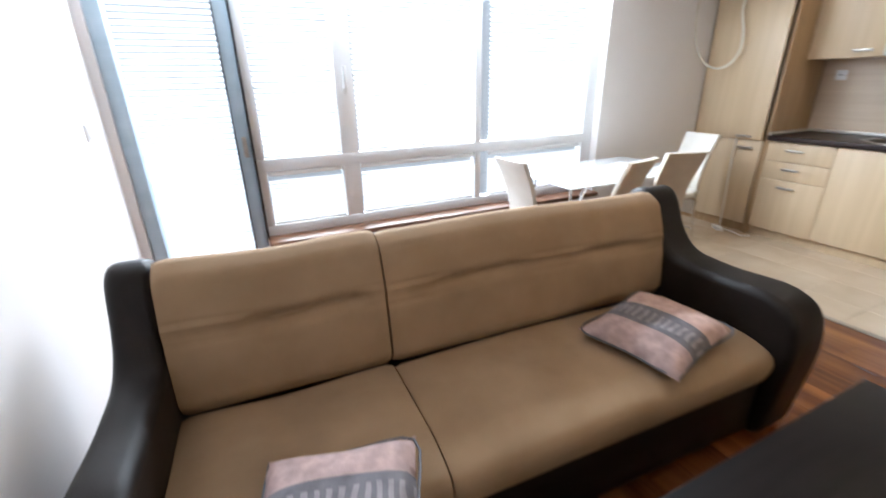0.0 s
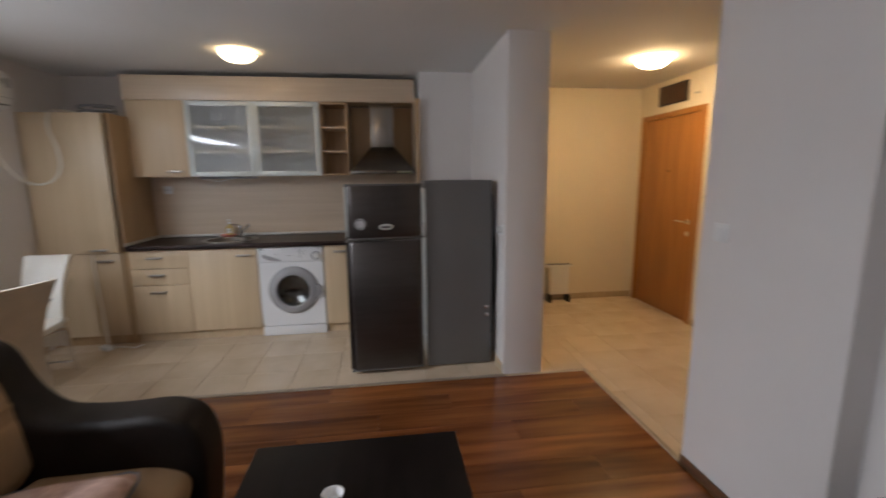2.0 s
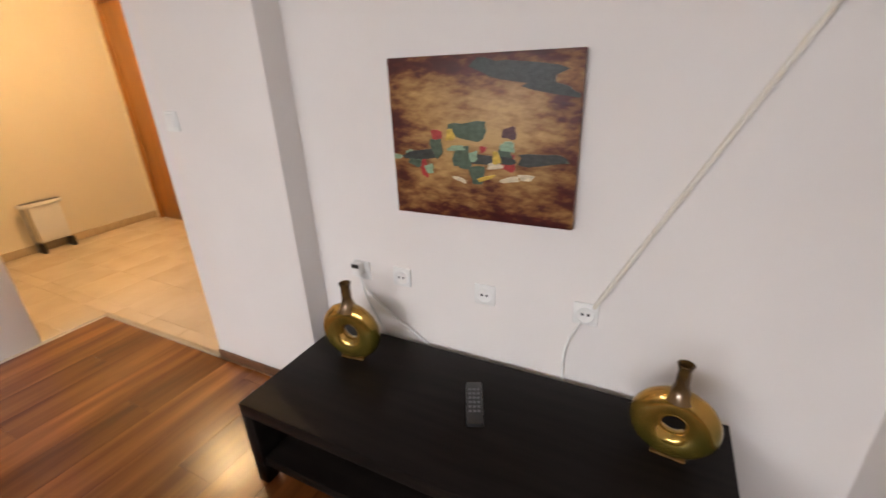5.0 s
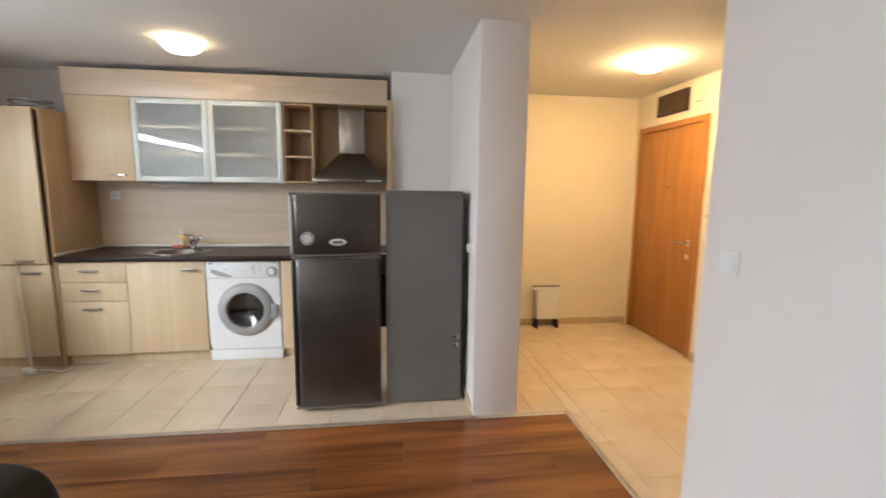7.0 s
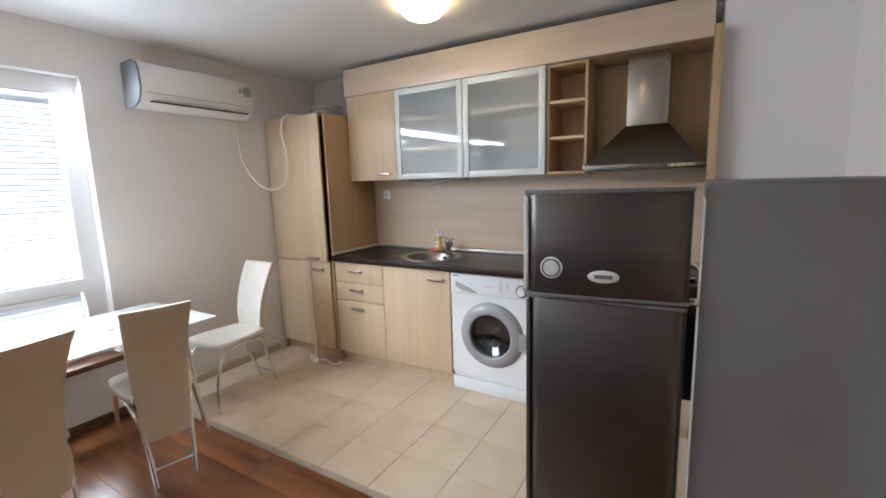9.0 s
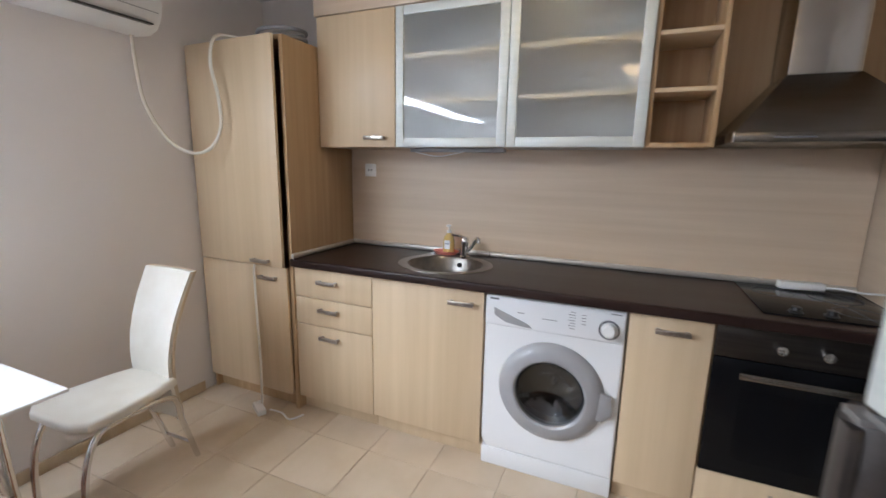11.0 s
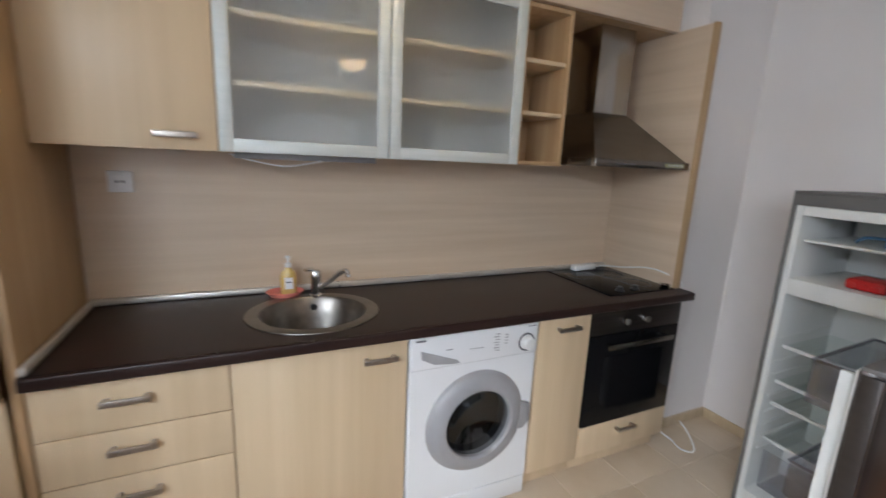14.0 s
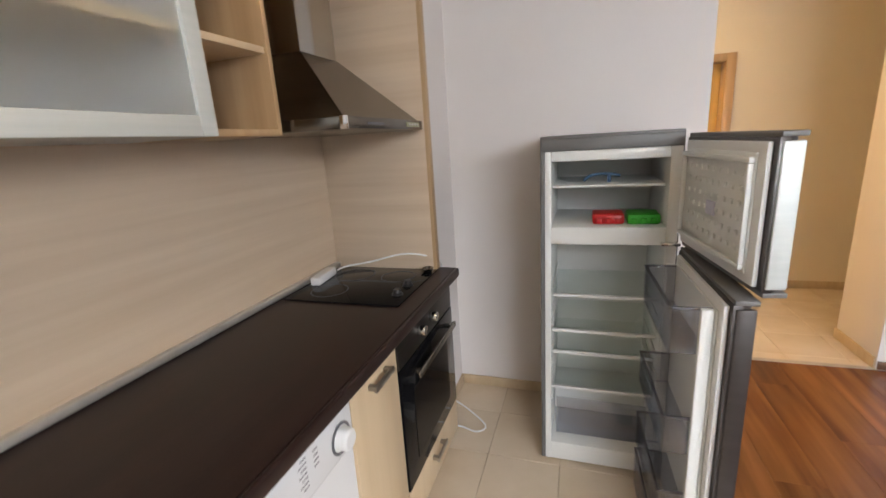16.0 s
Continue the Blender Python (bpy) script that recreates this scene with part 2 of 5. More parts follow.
class Shape:
    """Collects boxes, rods, tubes and turned forms into one mesh."""

    def __init__(self):
        self.bm = bmesh.new()

    def _mark(self, before, mat):
        for f in self.bm.faces:
            if f not in before:
                f.material_index = mat

    def box(self, x0, x1, y0, y1, z0, z1, bev=0.003, mat=0, seg=2, m=None):
        before = set(self.bm.faces)
        vs = bmesh.ops.create_cube(self.bm, size=1)["verts"]
        for v in vs:
            v.co = Vector(((x0 + x1) / 2 + v.co.x * (x1 - x0), (y0 + y1) / 2 + v.co.y * (y1 - y0), (z0 + z1) / 2 + v.co.z * (z1 - z0)))
        if m is not None:
            bmesh.ops.transform(self.bm, matrix=m, verts=vs)
        if bev:
            es = {e for v in vs for e in v.link_edges}
            bmesh.ops.bevel(self.bm, geom=list(es), offset=bev, segments=seg, affect="EDGES", profile=0.5)
        self._mark(before, mat)
        return self

    def rod(self, a, b, r0, r1=None, seg=20, mat=0, bev=0.0):
        before = set(self.bm.faces)
        a, b = Vector(a), Vector(b)
        m = Matrix.Translation((a + b) / 2) @ (b - a).to_track_quat("Z", "Y").to_matrix().to_4x4()
        vs = bmesh.ops.create_cone(self.bm, cap_ends=True, segments=seg, radius1=r0, radius2=r0 if r1 is None else r1, depth=(b - a).length, matrix=m)["verts"]
        if bev:
            es = {e for v in vs for e in v.link_edges if any(len(f.verts) > 4 for f in e.link_faces)}
            bmesh.ops.bevel(self.bm, geom=list(es), offset=bev, segments=2, affect="EDGES", profile=0.5)
        self._mark(before, mat)
        return self

    def tube(self, pts, r, seg=10, mat=0, smooth=4):
        """A round tube along a smoothed path."""
        p = [Vector(q) for q in pts]
        path = []
        for i in range(len(p) - 1):
            a, b, c, d = p[max(i - 1, 0)], p[i], p[i + 1], p[min(i + 2, len(p) - 1)]
            for k in range(smooth):
                u = k / smooth
                path.append(0.5 * ((2 * b) + (c - a) * u + (2 * a - 5 * b + 4 * c - d) * u * u + (3 * b - a - 3 * c + d) * u**3))
        path.append(p[-1])
        rings, up = [], Vector((0.31, 0.17, 0.93)).normalized()
        for i, q in enumerate(path):
            d = (path[min(i + 1, len(path) - 1)] - path[max(i - 1, 0)]).normalized()
            s = d.cross(up).normalized()
            w = s.cross(d)
            rings.append([self.bm.verts.new(q + r * (math.cos(2 * math.pi * k / seg) * s + math.sin(2 * math.pi * k / seg) * w)) for k in range(seg)])
        for u, v in zip(rings, rings[1:]):
            for k in range(seg):
                self.bm.faces.new((u[k], u[(k + 1) % seg], v[(k + 1) % seg], v[k])).material_index = mat
        for ring in (rings[0], rings[-1]):
            self.bm.faces.new(ring).material_index = mat
        return self

    def turned(self, profile, m, seg=48, mat=0, sx=1.0):
        """A form turned round the local z axis from (radius, height) pairs."""
        rings = []
        for r, h in profile:
            rings.append([self.bm.verts.new(m @ Vector((sx * r * math.cos(2 * math.pi * k / seg), r * math.sin(2 * math.pi * k / seg), h))) for k in range(seg)] if r > 1e-5 else [self.bm.verts.new(m @ Vector((0, 0, h)))])
        for u, v in zip(rings, rings[1:]):
            for k in range(seg):
                q = [u[k % len(u)], u[(k + 1) % len(u)], v[(k + 1) % len(v)], v[k % len(v)]]
                q = list(dict.fromkeys(q))
                if len(q) > 2:
                    self.bm.faces.new(q).material_index = mat
        return self

    def prism(self, outline, axis, a, b, bev=0.0, mat=0, seg=2):
        """A flat outline drawn out along an axis: x takes (y, z), y takes (x, z), z takes (x, y)."""
        before = set(self.bm.faces)

        def at(u, v, w):
            return {"x": (w, u, v), "y": (u, w, v), "z": (u, v, w)}[axis]

        lo, hi = [self.bm.verts.new(at(u, v, a)) for u, v in outline], [self.bm.verts.new(at(u, v, b)) for u, v in outline]
        n = len(outline)
        fs = [self.bm.faces.new(lo[::-1]), self.bm.faces.new(hi)] + [self.bm.faces.new((lo[i], lo[(i + 1) % n], hi[(i + 1) % n], hi[i])) for i in range(n)]
        bmesh.ops.recalc_face_normals(self.bm, faces=fs)
        if bev:
            es = {e for f in fs[:2] for e in f.edges}
            bmesh.ops.bevel(self.bm, geom=list(es), offset=bev, segments=seg, affect="EDGES", profile=0.5)
        self._mark(before, mat)
        return self

    def data(self, name, mats, angle=38):
        bmesh.ops.recalc_face_normals(self.bm, faces=self.bm.faces)
        me = bpy.data.meshes.new(name)
        self.bm.to_mesh(me)
        self.bm.free()
        for m in mats if isinstance(mats, (list, tuple)) else [mats]:
            me.materials.append(m)
        me.polygons.foreach_set("use_smooth", [True] * len(me.polygons))
        me.set_sharp_from_angle(angle=radians(angle))
        return me

    def make(self, name, mats, parent=None, world=True, angle=38):
        """The object; under a parent, with coordinates of the world or of the parent."""
        ob = new(name, self.data(name, mats, angle))
        if parent is not None:
            ob.parent = parent
            if world:
                base = parent.matrix_basis
                if parent.parent is not None:
                    base = parent.parent.matrix_basis @ parent.matrix_parent_inverse @ base
                ob.matrix_parent_inverse = base.inverted()
        return ob


def thing(name, m, label, category, group="", kind=""):
    ob = new(name)
    ob.matrix_basis = m
    ob.empty_display_size = 0.1
    return tagged(ob, label, category, group, kind)


def block(name, x0, x1, y0, y1, z0, z1, mat, label="", bev=0.0):
    return tagged(Shape().box(x0, x1, y0, y1, z0, z1, bev).make(name, mat), label, kind="structure")


# ---------------------------------------------------------------- walls, floor, ceiling
H = 2.46
block("wall_west", -0.72, -0.47, -1.61, 3.25, -0.1, H, PAINT, "plain white painted wall beside the sofa")
block("wall_south", -0.72, 1.42, -1.93, -1.61, -0.1, H, PAINT, "white painted wall behind the television bench")
block("wall_stub", 1.42, 2.13, -1.93, -1.49, -0.1, H, PAINT, "white painted column at the hall opening", 0.004)
block("wall_partition", 3.265, 5.30, -1.15, -0.85, -0.1, H, PAINT, "white painted partition between kitchen and hall", 0.004)
block("wall_pier", 4.50, 4.95, -0.85, -0.340, -0.1, H, PAINT, "white painted pier beside the kitchen units")
block("wall_east", 4.95, 5.30, -0.85, 3.25, -0.1, H, PAINT, "white painted wall behind the kitchen units")
block("wall_hall_east", 5.10, 5.30, -3.2, -1.15, -0.1, H, CREAM, "cream painted end wall of the hall")
block("wall_hall_west", 0.35, 0.6, -3.2, -1.93, -0.1, H, CREAM, "cream painted wall closing the hall")


def wall_with_openings(name, y0, y1, xs, openings, mat, label):
    """A wall along x from xs[0] to xs[1], with openings (x0, x1, z0, z1) through it."""
    s = Shape()
    x = xs[0]
    for a, b, z0, z1 in openings:
        s.box(x, a, y0, y1, -0.1, H, 0)
        s.box(a, b, y0, y1, z1, H, 0)
        if z0 > 0:
            s.box(a, b, y0, y1, -0.1, z0, 0)
        x = b
    s.box(x, xs[1], y0, y1, -0.1, H, 0)
    return tagged(s.make(name, mat), label, kind="structure")


wall_with_openings("wall_north", 3.0, 3.25, (-0.72, 4.95), [(-0.425, 0.235, 0.0, 2.178), (0.235, 3.056, 0.43, 2.178)], PAINT, "white painted window wall with wide window and balcony door")
wall_with_openings("wall_hall_south", -3.2, -2.97, (0.6, 5.10), [(2.67, 3.40, 0.0, 1.98), (4.06, 4.99, 0.0, 2.09)], CREAM, "cream painted hall wall with two doors")
block("ceiling", -0.72, 5.30, -3.2, 3.25, H, H + 0.15, CEIL, "plain white painted flat ceiling")
block("floor", -0.72, 5.30, -3.6, 3.60, -0.14, -0.008, GROUT, "floor slab under tiles and laminate")
wood_floor = thing("floor_wood", pose(0, 0, 0), "red-brown laminate plank floor of the living area", "floor", kind="structure")
tile_floor = thing("floor_tile", pose(0, 0, 0), "beige square ceramic tile floor of kitchen and hall", "floor", kind="structure")
s = Shape()
s.box(3.215, 3.25, -0.85, 3.0, -0.008, 0.006, 0.002)
s.box(2.13, 3.25, -1.505, -1.475, -0.008, 0.006, 0.002)
tagged(s.make("trim_threshold", surface("grey_joint_strip", (0.30, 0.24, 0.18), (0.40, 0.33, 0.25), (9, 9, 9), 0.5)), "narrow joint strip between laminate and tiles", kind="structure")


def skirting(name, runs, mat, label, h=0.06):
    s = Shape()
    for x0, x1, y0, y1 in runs:
        s.box(x0, x1, y0, y1, 0, h, 0.003)
    return tagged(s.make(name, mat), label, kind="structure")


skirting("baseboard_kitchen", [(3.30, 4.487, -0.850, -0.837), (4.487, 4.50, -0.850, -0.36), (3.25, 4.29, 2.987, 3.0)], BASE, "low beige skirting along the kitchen walls")
skirting("baseboard_hall", [(3.30, 5.087, -1.163, -1.15), (5.087, 5.10, -2.97, -1.163), (3.47, 4.02, -2.97, -2.957), (0.6, 2.60, -2.97, -2.957), (2.13, 2.143, -1.93, -1.49)], BASE, "low beige skirting along the hall walls", 0.07)
skirting("baseboard_living", [(1.42, 2.125, -1.49, -1.478), (-0.46, 1.408, -1.61, -1.598), (1.408, 1.42, -1.598, -1.478), (-0.47, -0.458, -1.598, 3.0), (0.24, 3.2, 2.988, 3.0)], DBASE, "low brown skirting along the living room walls", 0.05)

# ---------------------------------------------------------------- window and balcony door
win = thing("window_1", pose(1.65, 3.10, 0.43), "wide white plastic window in two rows of panes", "window", kind="structure")
s = Shape()
Y0, Y1 = 3.075, 3.145
for x0, x1 in ((0.235, 0.30), (0.80, 0.92), (1.85, 1.905), (2.945, 3.056)):
    s.box(x0, x1, Y0, Y1, 0.43, 2.178, 0.006)
for z0, z1 in ((0.43, 0.50), (0.865, 0.945), (2.075, 2.178)):
    s.box(0.235, 3.056, Y0 - 0.002, Y1 + 0.002, z0, z1, 0.006)
s.make("frame", PVC, win)
s = Shape()
for x0, x1 in ((0.30, 0.80), (0.92, 1.85), (1.905, 2.945)):
    for z0, z1 in ((0.50, 0.865), (0.945, 2.075)):
        s.box(x0 - 0.01, x1 + 0.01, 3.118, 3.126, z0 - 0.01, z1 + 0.01, 0)
g = s.make("pane", GLASS, win)
g.visible_shadow = False
s = Shape().box(0.845, 0.875, 3.060, 3.075, 1.33, 1.42, 0.004).box(0.85, 0.87, 3.035, 3.06, 1.36, 1.50, 0.006)
s.make("handle", WHITE, win)
s = Shape().box(0.24, 3.05, 2.91, 3.075, 0.395, 0.432, 0.005)
tagged(s.make("window_sill", SILL), "brown wooden inner window sill under the blinds", kind="structure")

door = thing("door_balcony", pose(-0.1, 3.10, 0), "glazed balcony door, its backlit frame coloured blue-grey", "door", kind="structure")
s = Shape()
for x0, x1 in ((-0.425, -0.35), (0.16, 0.235)):
    s.box(x0, x1, 3.03, 3.15, 0, 2.178, 0.005)
s.box(-0.35, 0.16, 3.03, 3.15, 2.10, 2.178, 0.005).box(-0.35, 0.16, 3.03, 3.15, 0, 0.10, 0.005)
s.make("frame", BLUEF, door)
s = Shape().box(0.236, 0.246, 3.02, 3.074, 0, 2.178, 0.002).box(0.150, 0.159, 3.02, 3.04, 0.1, 2.1, 0.002)
s.make("seal", DARK, door)
g = Shape().box(-0.355, 0.165, 3.10, 3.108, 0.09, 2.11, 0).make("pane", GLASS, door)
g.visible_shadow = False
Shape().box(0.185, 0.21, 3.0, 3.03, 0.98, 1.10, 0.005).make("handle", NICKEL, door)


PITCH = 0.032


def blind(x0, x1, z0, z1, y, tilt, label):
    """A venetian blind: head rail, many thin tilted slats, bottom rail and two ladder cords."""
    b = thing("venetian_blind", pose((x0 + x1) / 2, y, z0), label, "blind", "blinds on the window")
    s = Shape()
    n = int((z1 - z0 - 0.04) / PITCH)
    for i in range(n):
        z = z0 + 0.025 + i * PITCH
        a = radians(tilt + random.uniform(-2.5, 2.5))
        dy, dz = 0.020 * math.cos(a), 0.020 * math.sin(a)
        v = [s.bm.verts.new(q) for q in ((x0, y - dy, z - dz), (x1, y - dy, z - dz), (x1, y, z + 0.0015), (x0, y, z + 0.0015), (x1, y + dy, z + dz), (x0, y + dy, z + dz))]
        s.bm.faces.new(v[0:4])
        s.bm.faces.new((v[3], v[2], v[4], v[5]))
    me = s.make("slats", SLAT, b)
    tagged(me, kind="stuff")
    Shape().box(x0, x1, y - 0.014, y + 0.014, z1 - 0.028, z1, 0.003).make("head_rail", WHITE, b)
    Shape().box(x0, x1, y - 0.012, y + 0.012, z0, z0 + 0.012, 0.003).make("bottom_rail", WHITE, b)
    for x in (x0 + 0.13 * (x1 - x0) / 0.6, x1 - 0.13 * (x1 - x0) / 0.6):
        Shape().rod((x, y - 0.015, z0), (x, y - 0.015, z1), 0.0012, seg=5).make("cord", WHITE, b)


for x0, x1 in ((0.305, 0.795), (0.93, 1.84), (1.985, 2.925)):
    blind(x0, x1, 0.95, 2.07, 3.095, 36, "white venetian blind with half-closed slats in the window")
    blind(x0, x1, 0.505, 0.86, 3.095, 36, "short white venetian blind in the lower panes")
blind(-0.34, 0.15, 0.12, 2.09, 3.085, 36, "white venetian blind over the balcony door")

# pale facade and ground outside
FACADE = surface("pale_render_facade", (0.56, 0.55, 0.54), (0.64, 0.63, 0.61), (0.4, 0.4, 0.4), 0.9)
far = thing("backdrop_house", pose(2, 16, -9), "pale rendered apartment house across the street", "house", kind="structure")
Shape().box(-14, 22, 16, 26, -9.0, 7.5, 0).make("wall", FACADE, far)
tagged(Shape().box(-40, 60, 3.65, 90, -9.2, -9.0, 0).make("ground", surface("pale_ground", (0.30, 0.31, 0.27), (0.42, 0.42, 0.38), (0.3, 0.3, 0.3), 0.9)), "pale ground outside the window", kind="structure")

# ---------------------------------------------------------------- doors of the hall
entry = thing("door_entry", pose(4.52, -2.97, 0), "closed orange oak veneer entry door with lever handle", "door", kind="structure")
Shape().box(4.075, 4.975, -3.02, -2.975, 0.005, 2.075, 0.004).make("leaf", DOORW, entry)
s = Shape().box(4.02, 4.075, -3.05, -2.955, 0, 2.13, 0.004).box(4.975, 5.03, -3.05, -2.955, 0, 2.13, 0.004).box(4.075, 4.975, -3.05, -2.957, 2.075, 2.13, 0.004)
s.make("frame", DOORW, entry)
s = Shape().rod((4.16, -2.975, 1.02), (4.16, -2.962, 1.02), 0.026).rod((4.16, -2.962, 1.02), (4.16, -2.925, 1.02), 0.009).tube([(4.16, -2.928, 1.02), (4.20, -2.926, 1.02), (4.29, -2.926, 1.022)], 0.009)
s.rod((4.16, -2.975, 0.90), (4.16, -2.965, 0.90), 0.024)
s.make("handle", CHROME, entry)
Shape().rod((4.52, -2.976, 1.52), (4.52, -2.971, 1.52), 0.012).make("peephole", DARK, entry)
vent = thing("vent_grille", pose(4.52, -2.96, 2.3), "dark louvred vent grille above the entry door", "vent")
s = Shape().box(4.30, 4.74, -2.969, -2.950, 2.20, 2.40, 0.004)
s.make("frame", DARK, vent)
s = Shape()
for i in range(7):
    s.box(4.32, 4.72, -2.952, -2.943, 2.222 + i * 0.024, 2.232 + i * 0.024, 0.002)
s.make("louvres", DBASE, vent)

inner = thing("door_hall", pose(3.030, -2.97, 0), "oak room door, shut, leaf coloured golden as lamplit, in an oak frame", "door", kind="structure")
# warm reflected light on the leaf is put into its golden colour
Shape().box(2.675, 3.395, -3.13, -3.09, 0.005, 1.975, 0.004).make("leaf", surface("lamplit_oak_veneer", (0.50, 0.31, 0.09), (0.62, 0.41, 0.14), (24, 24, 1.4), 0.35, bump=0.03, fine=160, detail=5), inner)
s = Shape().box(2.600, 2.672, -3.14, -2.955, 0, 2.04, 0.004).box(3.398, 3.470, -3.14, -2.955, 0, 2.04, 0.004).box(2.672, 3.398, -3.14, -2.957, 1.977, 2.04, 0.004)
s.make("frame", OAK_D, inner)
s = Shape().rod((2.740, -3.09, 1.02), (2.740, -3.05, 1.02), 0.01).tube([(2.740, -3.05, 1.02), (2.800, -3.048, 1.02), (2.860, -3.048, 1.02)], 0.009)
s.make("handle", CHROME, inner)


def ceiling_lamp(x, y, label, lit):
    """A shallow glass bowl on a white base, held by three chrome clips."""
    b = thing("ceiling_lamp", pose(x, y, H), label, "lamp", "ceiling lamps")
    s = Shape().turned([(0, -0.084), (0.040, -0.082), (0.077, -0.073), (0.104, -0.058), (0.121, -0.040), (0.132, -0.026), (0.134, -0.022), (0.130, -0.018)], pose(0, 0, 0))
    s.make("shade", lit, b, False)
    Shape().turned([(0, -0.001), (0.104, -0.001), (0.106, -0.008), (0.106, -0.018), (0.101, -0.020), (0, -0.018)], pose(0, 0, 0)).make("base", WHITE, b, False)
    for k in range(3):
        a = k * 2.094 + 0.4
        Shape().rod((0.128 * math.cos(a), 0.128 * math.sin(a), -0.022), (0.150 * math.cos(a), 0.150 * math.sin(a), -0.022), 0.007, seg=10).make("clip", CHROME, b, False)


ceiling_lamp(3.97, 1.10, "lit round frosted glass ceiling lamp in the kitchen", LAMP_K)
ceiling_lamp(1.65, 0.68, "lit round frosted glass ceiling lamp in the living area", LAMP_L)
ceiling_lamp(3.85, -2.28, "lit round frosted glass ceiling lamp in the hall", LAMP_H)

heater = thing("electric_heater", pose(4.98, -2.0, 0), "small white electric heater on feet in the hall", "heater")
Shape().box(4.99, 5.05, -2.13, -1.90, 0.09, 0.42, 0.012).make("body", WHITE, heater)
Shape().tube([(5.02, -1.86, 0.03), (5.02, -1.86, 0.25), (5.02, -1.86, 0.42)], 0.008).make("side_tube", GREY, heater)
s = Shape().box(4.975, 5.055, -2.15, -1.84, 0.42, 0.452, 0.008, 0)
for i in range(8):
    s.box(4.985, 5.045, -2.14 + i * 0.037, -2.115 + i * 0.037, 0.450, 0.4565, 0.001, 1)
s.make("grille", [WHITE, DARK], heater)
for y in (-2.13, -1.90):
    Shape().box(4.95, 5.08, y, y + 0.03, 0, 0.09, 0.006).make("foot", DARK, heater)

# ---------------------------------------------------------------- kitchen units
def handle(s, y, z, x, w=0.125):
    """A flat bar handle on a front that faces -x."""
    s.box(x - 0.030, x - 0.020, y - w / 2, y + w / 2, z - 0.010, z + 0.010, 0.003)
    for k in (-1, 1):
        s.box(x - 0.022, x + 0.001, y + k * (w / 2 - 0.012) - 0.008, y + k * (w / 2 - 0.012) + 0.008, z - 0.008, z + 0.008, 0.002)
    return s


def base_unit(name, y0, y1, fronts, label, group="kitchen base units", high=0.862):
    """A base unit with plinth; fronts are (y0, y1, z0, z1, handle y, handle z)."""
    b = thing(name, pose(4.66, (y0 + y1) / 2, 0), label, "cabinet", group)
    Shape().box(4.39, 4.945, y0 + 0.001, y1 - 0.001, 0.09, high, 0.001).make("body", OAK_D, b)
    Shape().box(4.42, 4.435, y0 + 0.001, y1 - 0.001, 0.0, 0.09, 0.001).make("plinth", OAK, b)
    for a, c, z0, z1, hy, hz in fronts:
        d = Shape().box(4.372, 4.389, a + 0.002, c - 0.002, z0 + 0.002, z1 - 0.002, 0.0015).make("drawer_front" if z1 - z0 < 0.5 else "door", OAK, b)
        handle(Shape(), hy, hz, 4.372).make("handle", NICKEL, d)
    return b


base_unit("drawer_unit", 1.805, 2.305, [(1.805, 2.305, 0.693, 0.862, 2.078, 0.792), (1.805, 2.305, 0.537, 0.693, 2.074, 0.634), (1.805, 2.305, 0.085, 0.537, 2.072, 0.476)], "light oak kitchen drawer unit with three drawers")
base_unit("sink_unit", 1.205, 1.805, [(1.205, 1.805, 0.09, 0.862, 1.314, 0.794)], "light oak kitchen sink cabinet with one door", high=0.735)
base_unit("narrow_unit", 0.305, 0.60, [(0.305, 0.60, 0.09, 0.862, 0.443, 0.803)], "narrow light oak kitchen cabinet beside the oven")

# built-in oven in its cabinet
oven = thing("oven_unit", pose(4.66, 0.0, 0), "black glass built-in oven in a light oak cabinet", "oven", "kitchen base units")
Shape().box(4.39, 4.945, -0.305, 0.303, 0.09, 0.862, 0.001).make("body", OAK_D, oven)
Shape().box(4.42, 4.435, -0.29, 0.303, 0, 0.09, 0.001).make("plinth", OAK, oven)
d = Shape().box(4.372, 4.389, -0.303, 0.301, 0.092, 0.255, 0.0015).make("drawer_front", OAK, oven)
handle(Shape(), 0.0, 0.205, 4.372).make("handle", NICKEL, d)
Shape().box(4.368, 4.389, -0.298, 0.298, 0.258, 0.735, 0.004).make("door", BGLASS, oven)
Shape().box(4.366, 4.3675, -0.20, 0.20, 0.33, 0.62, 0.0).make("window", BGLASS, oven)
Shape().box(4.370, 4.389, -0.298, 0.298, 0.738, 0.860, 0.003).make("control_panel", surface("dark_steel", (0.05, 0.045, 0.042), (0.075, 0.066, 0.06), (3, 3, 80), 0.35, 0.9), oven)
s = Shape().box(4.325, 4.338, -0.22, 0.22, 0.675, 0.700, 0.004)
for y in (-0.19, 0.19):
    s.box(4.335, 4.369, y - 0.01, y + 0.01, 0.68, 0.695, 0.002)
s.make("handle", STEEL, oven)
for y in (0.102, -0.03):
    Shape().rod((4.371, y, 0.80), (4.340, y, 0.80), 0.022, 0.018, 24, bev=0.003).make("knob", CHROME, oven)

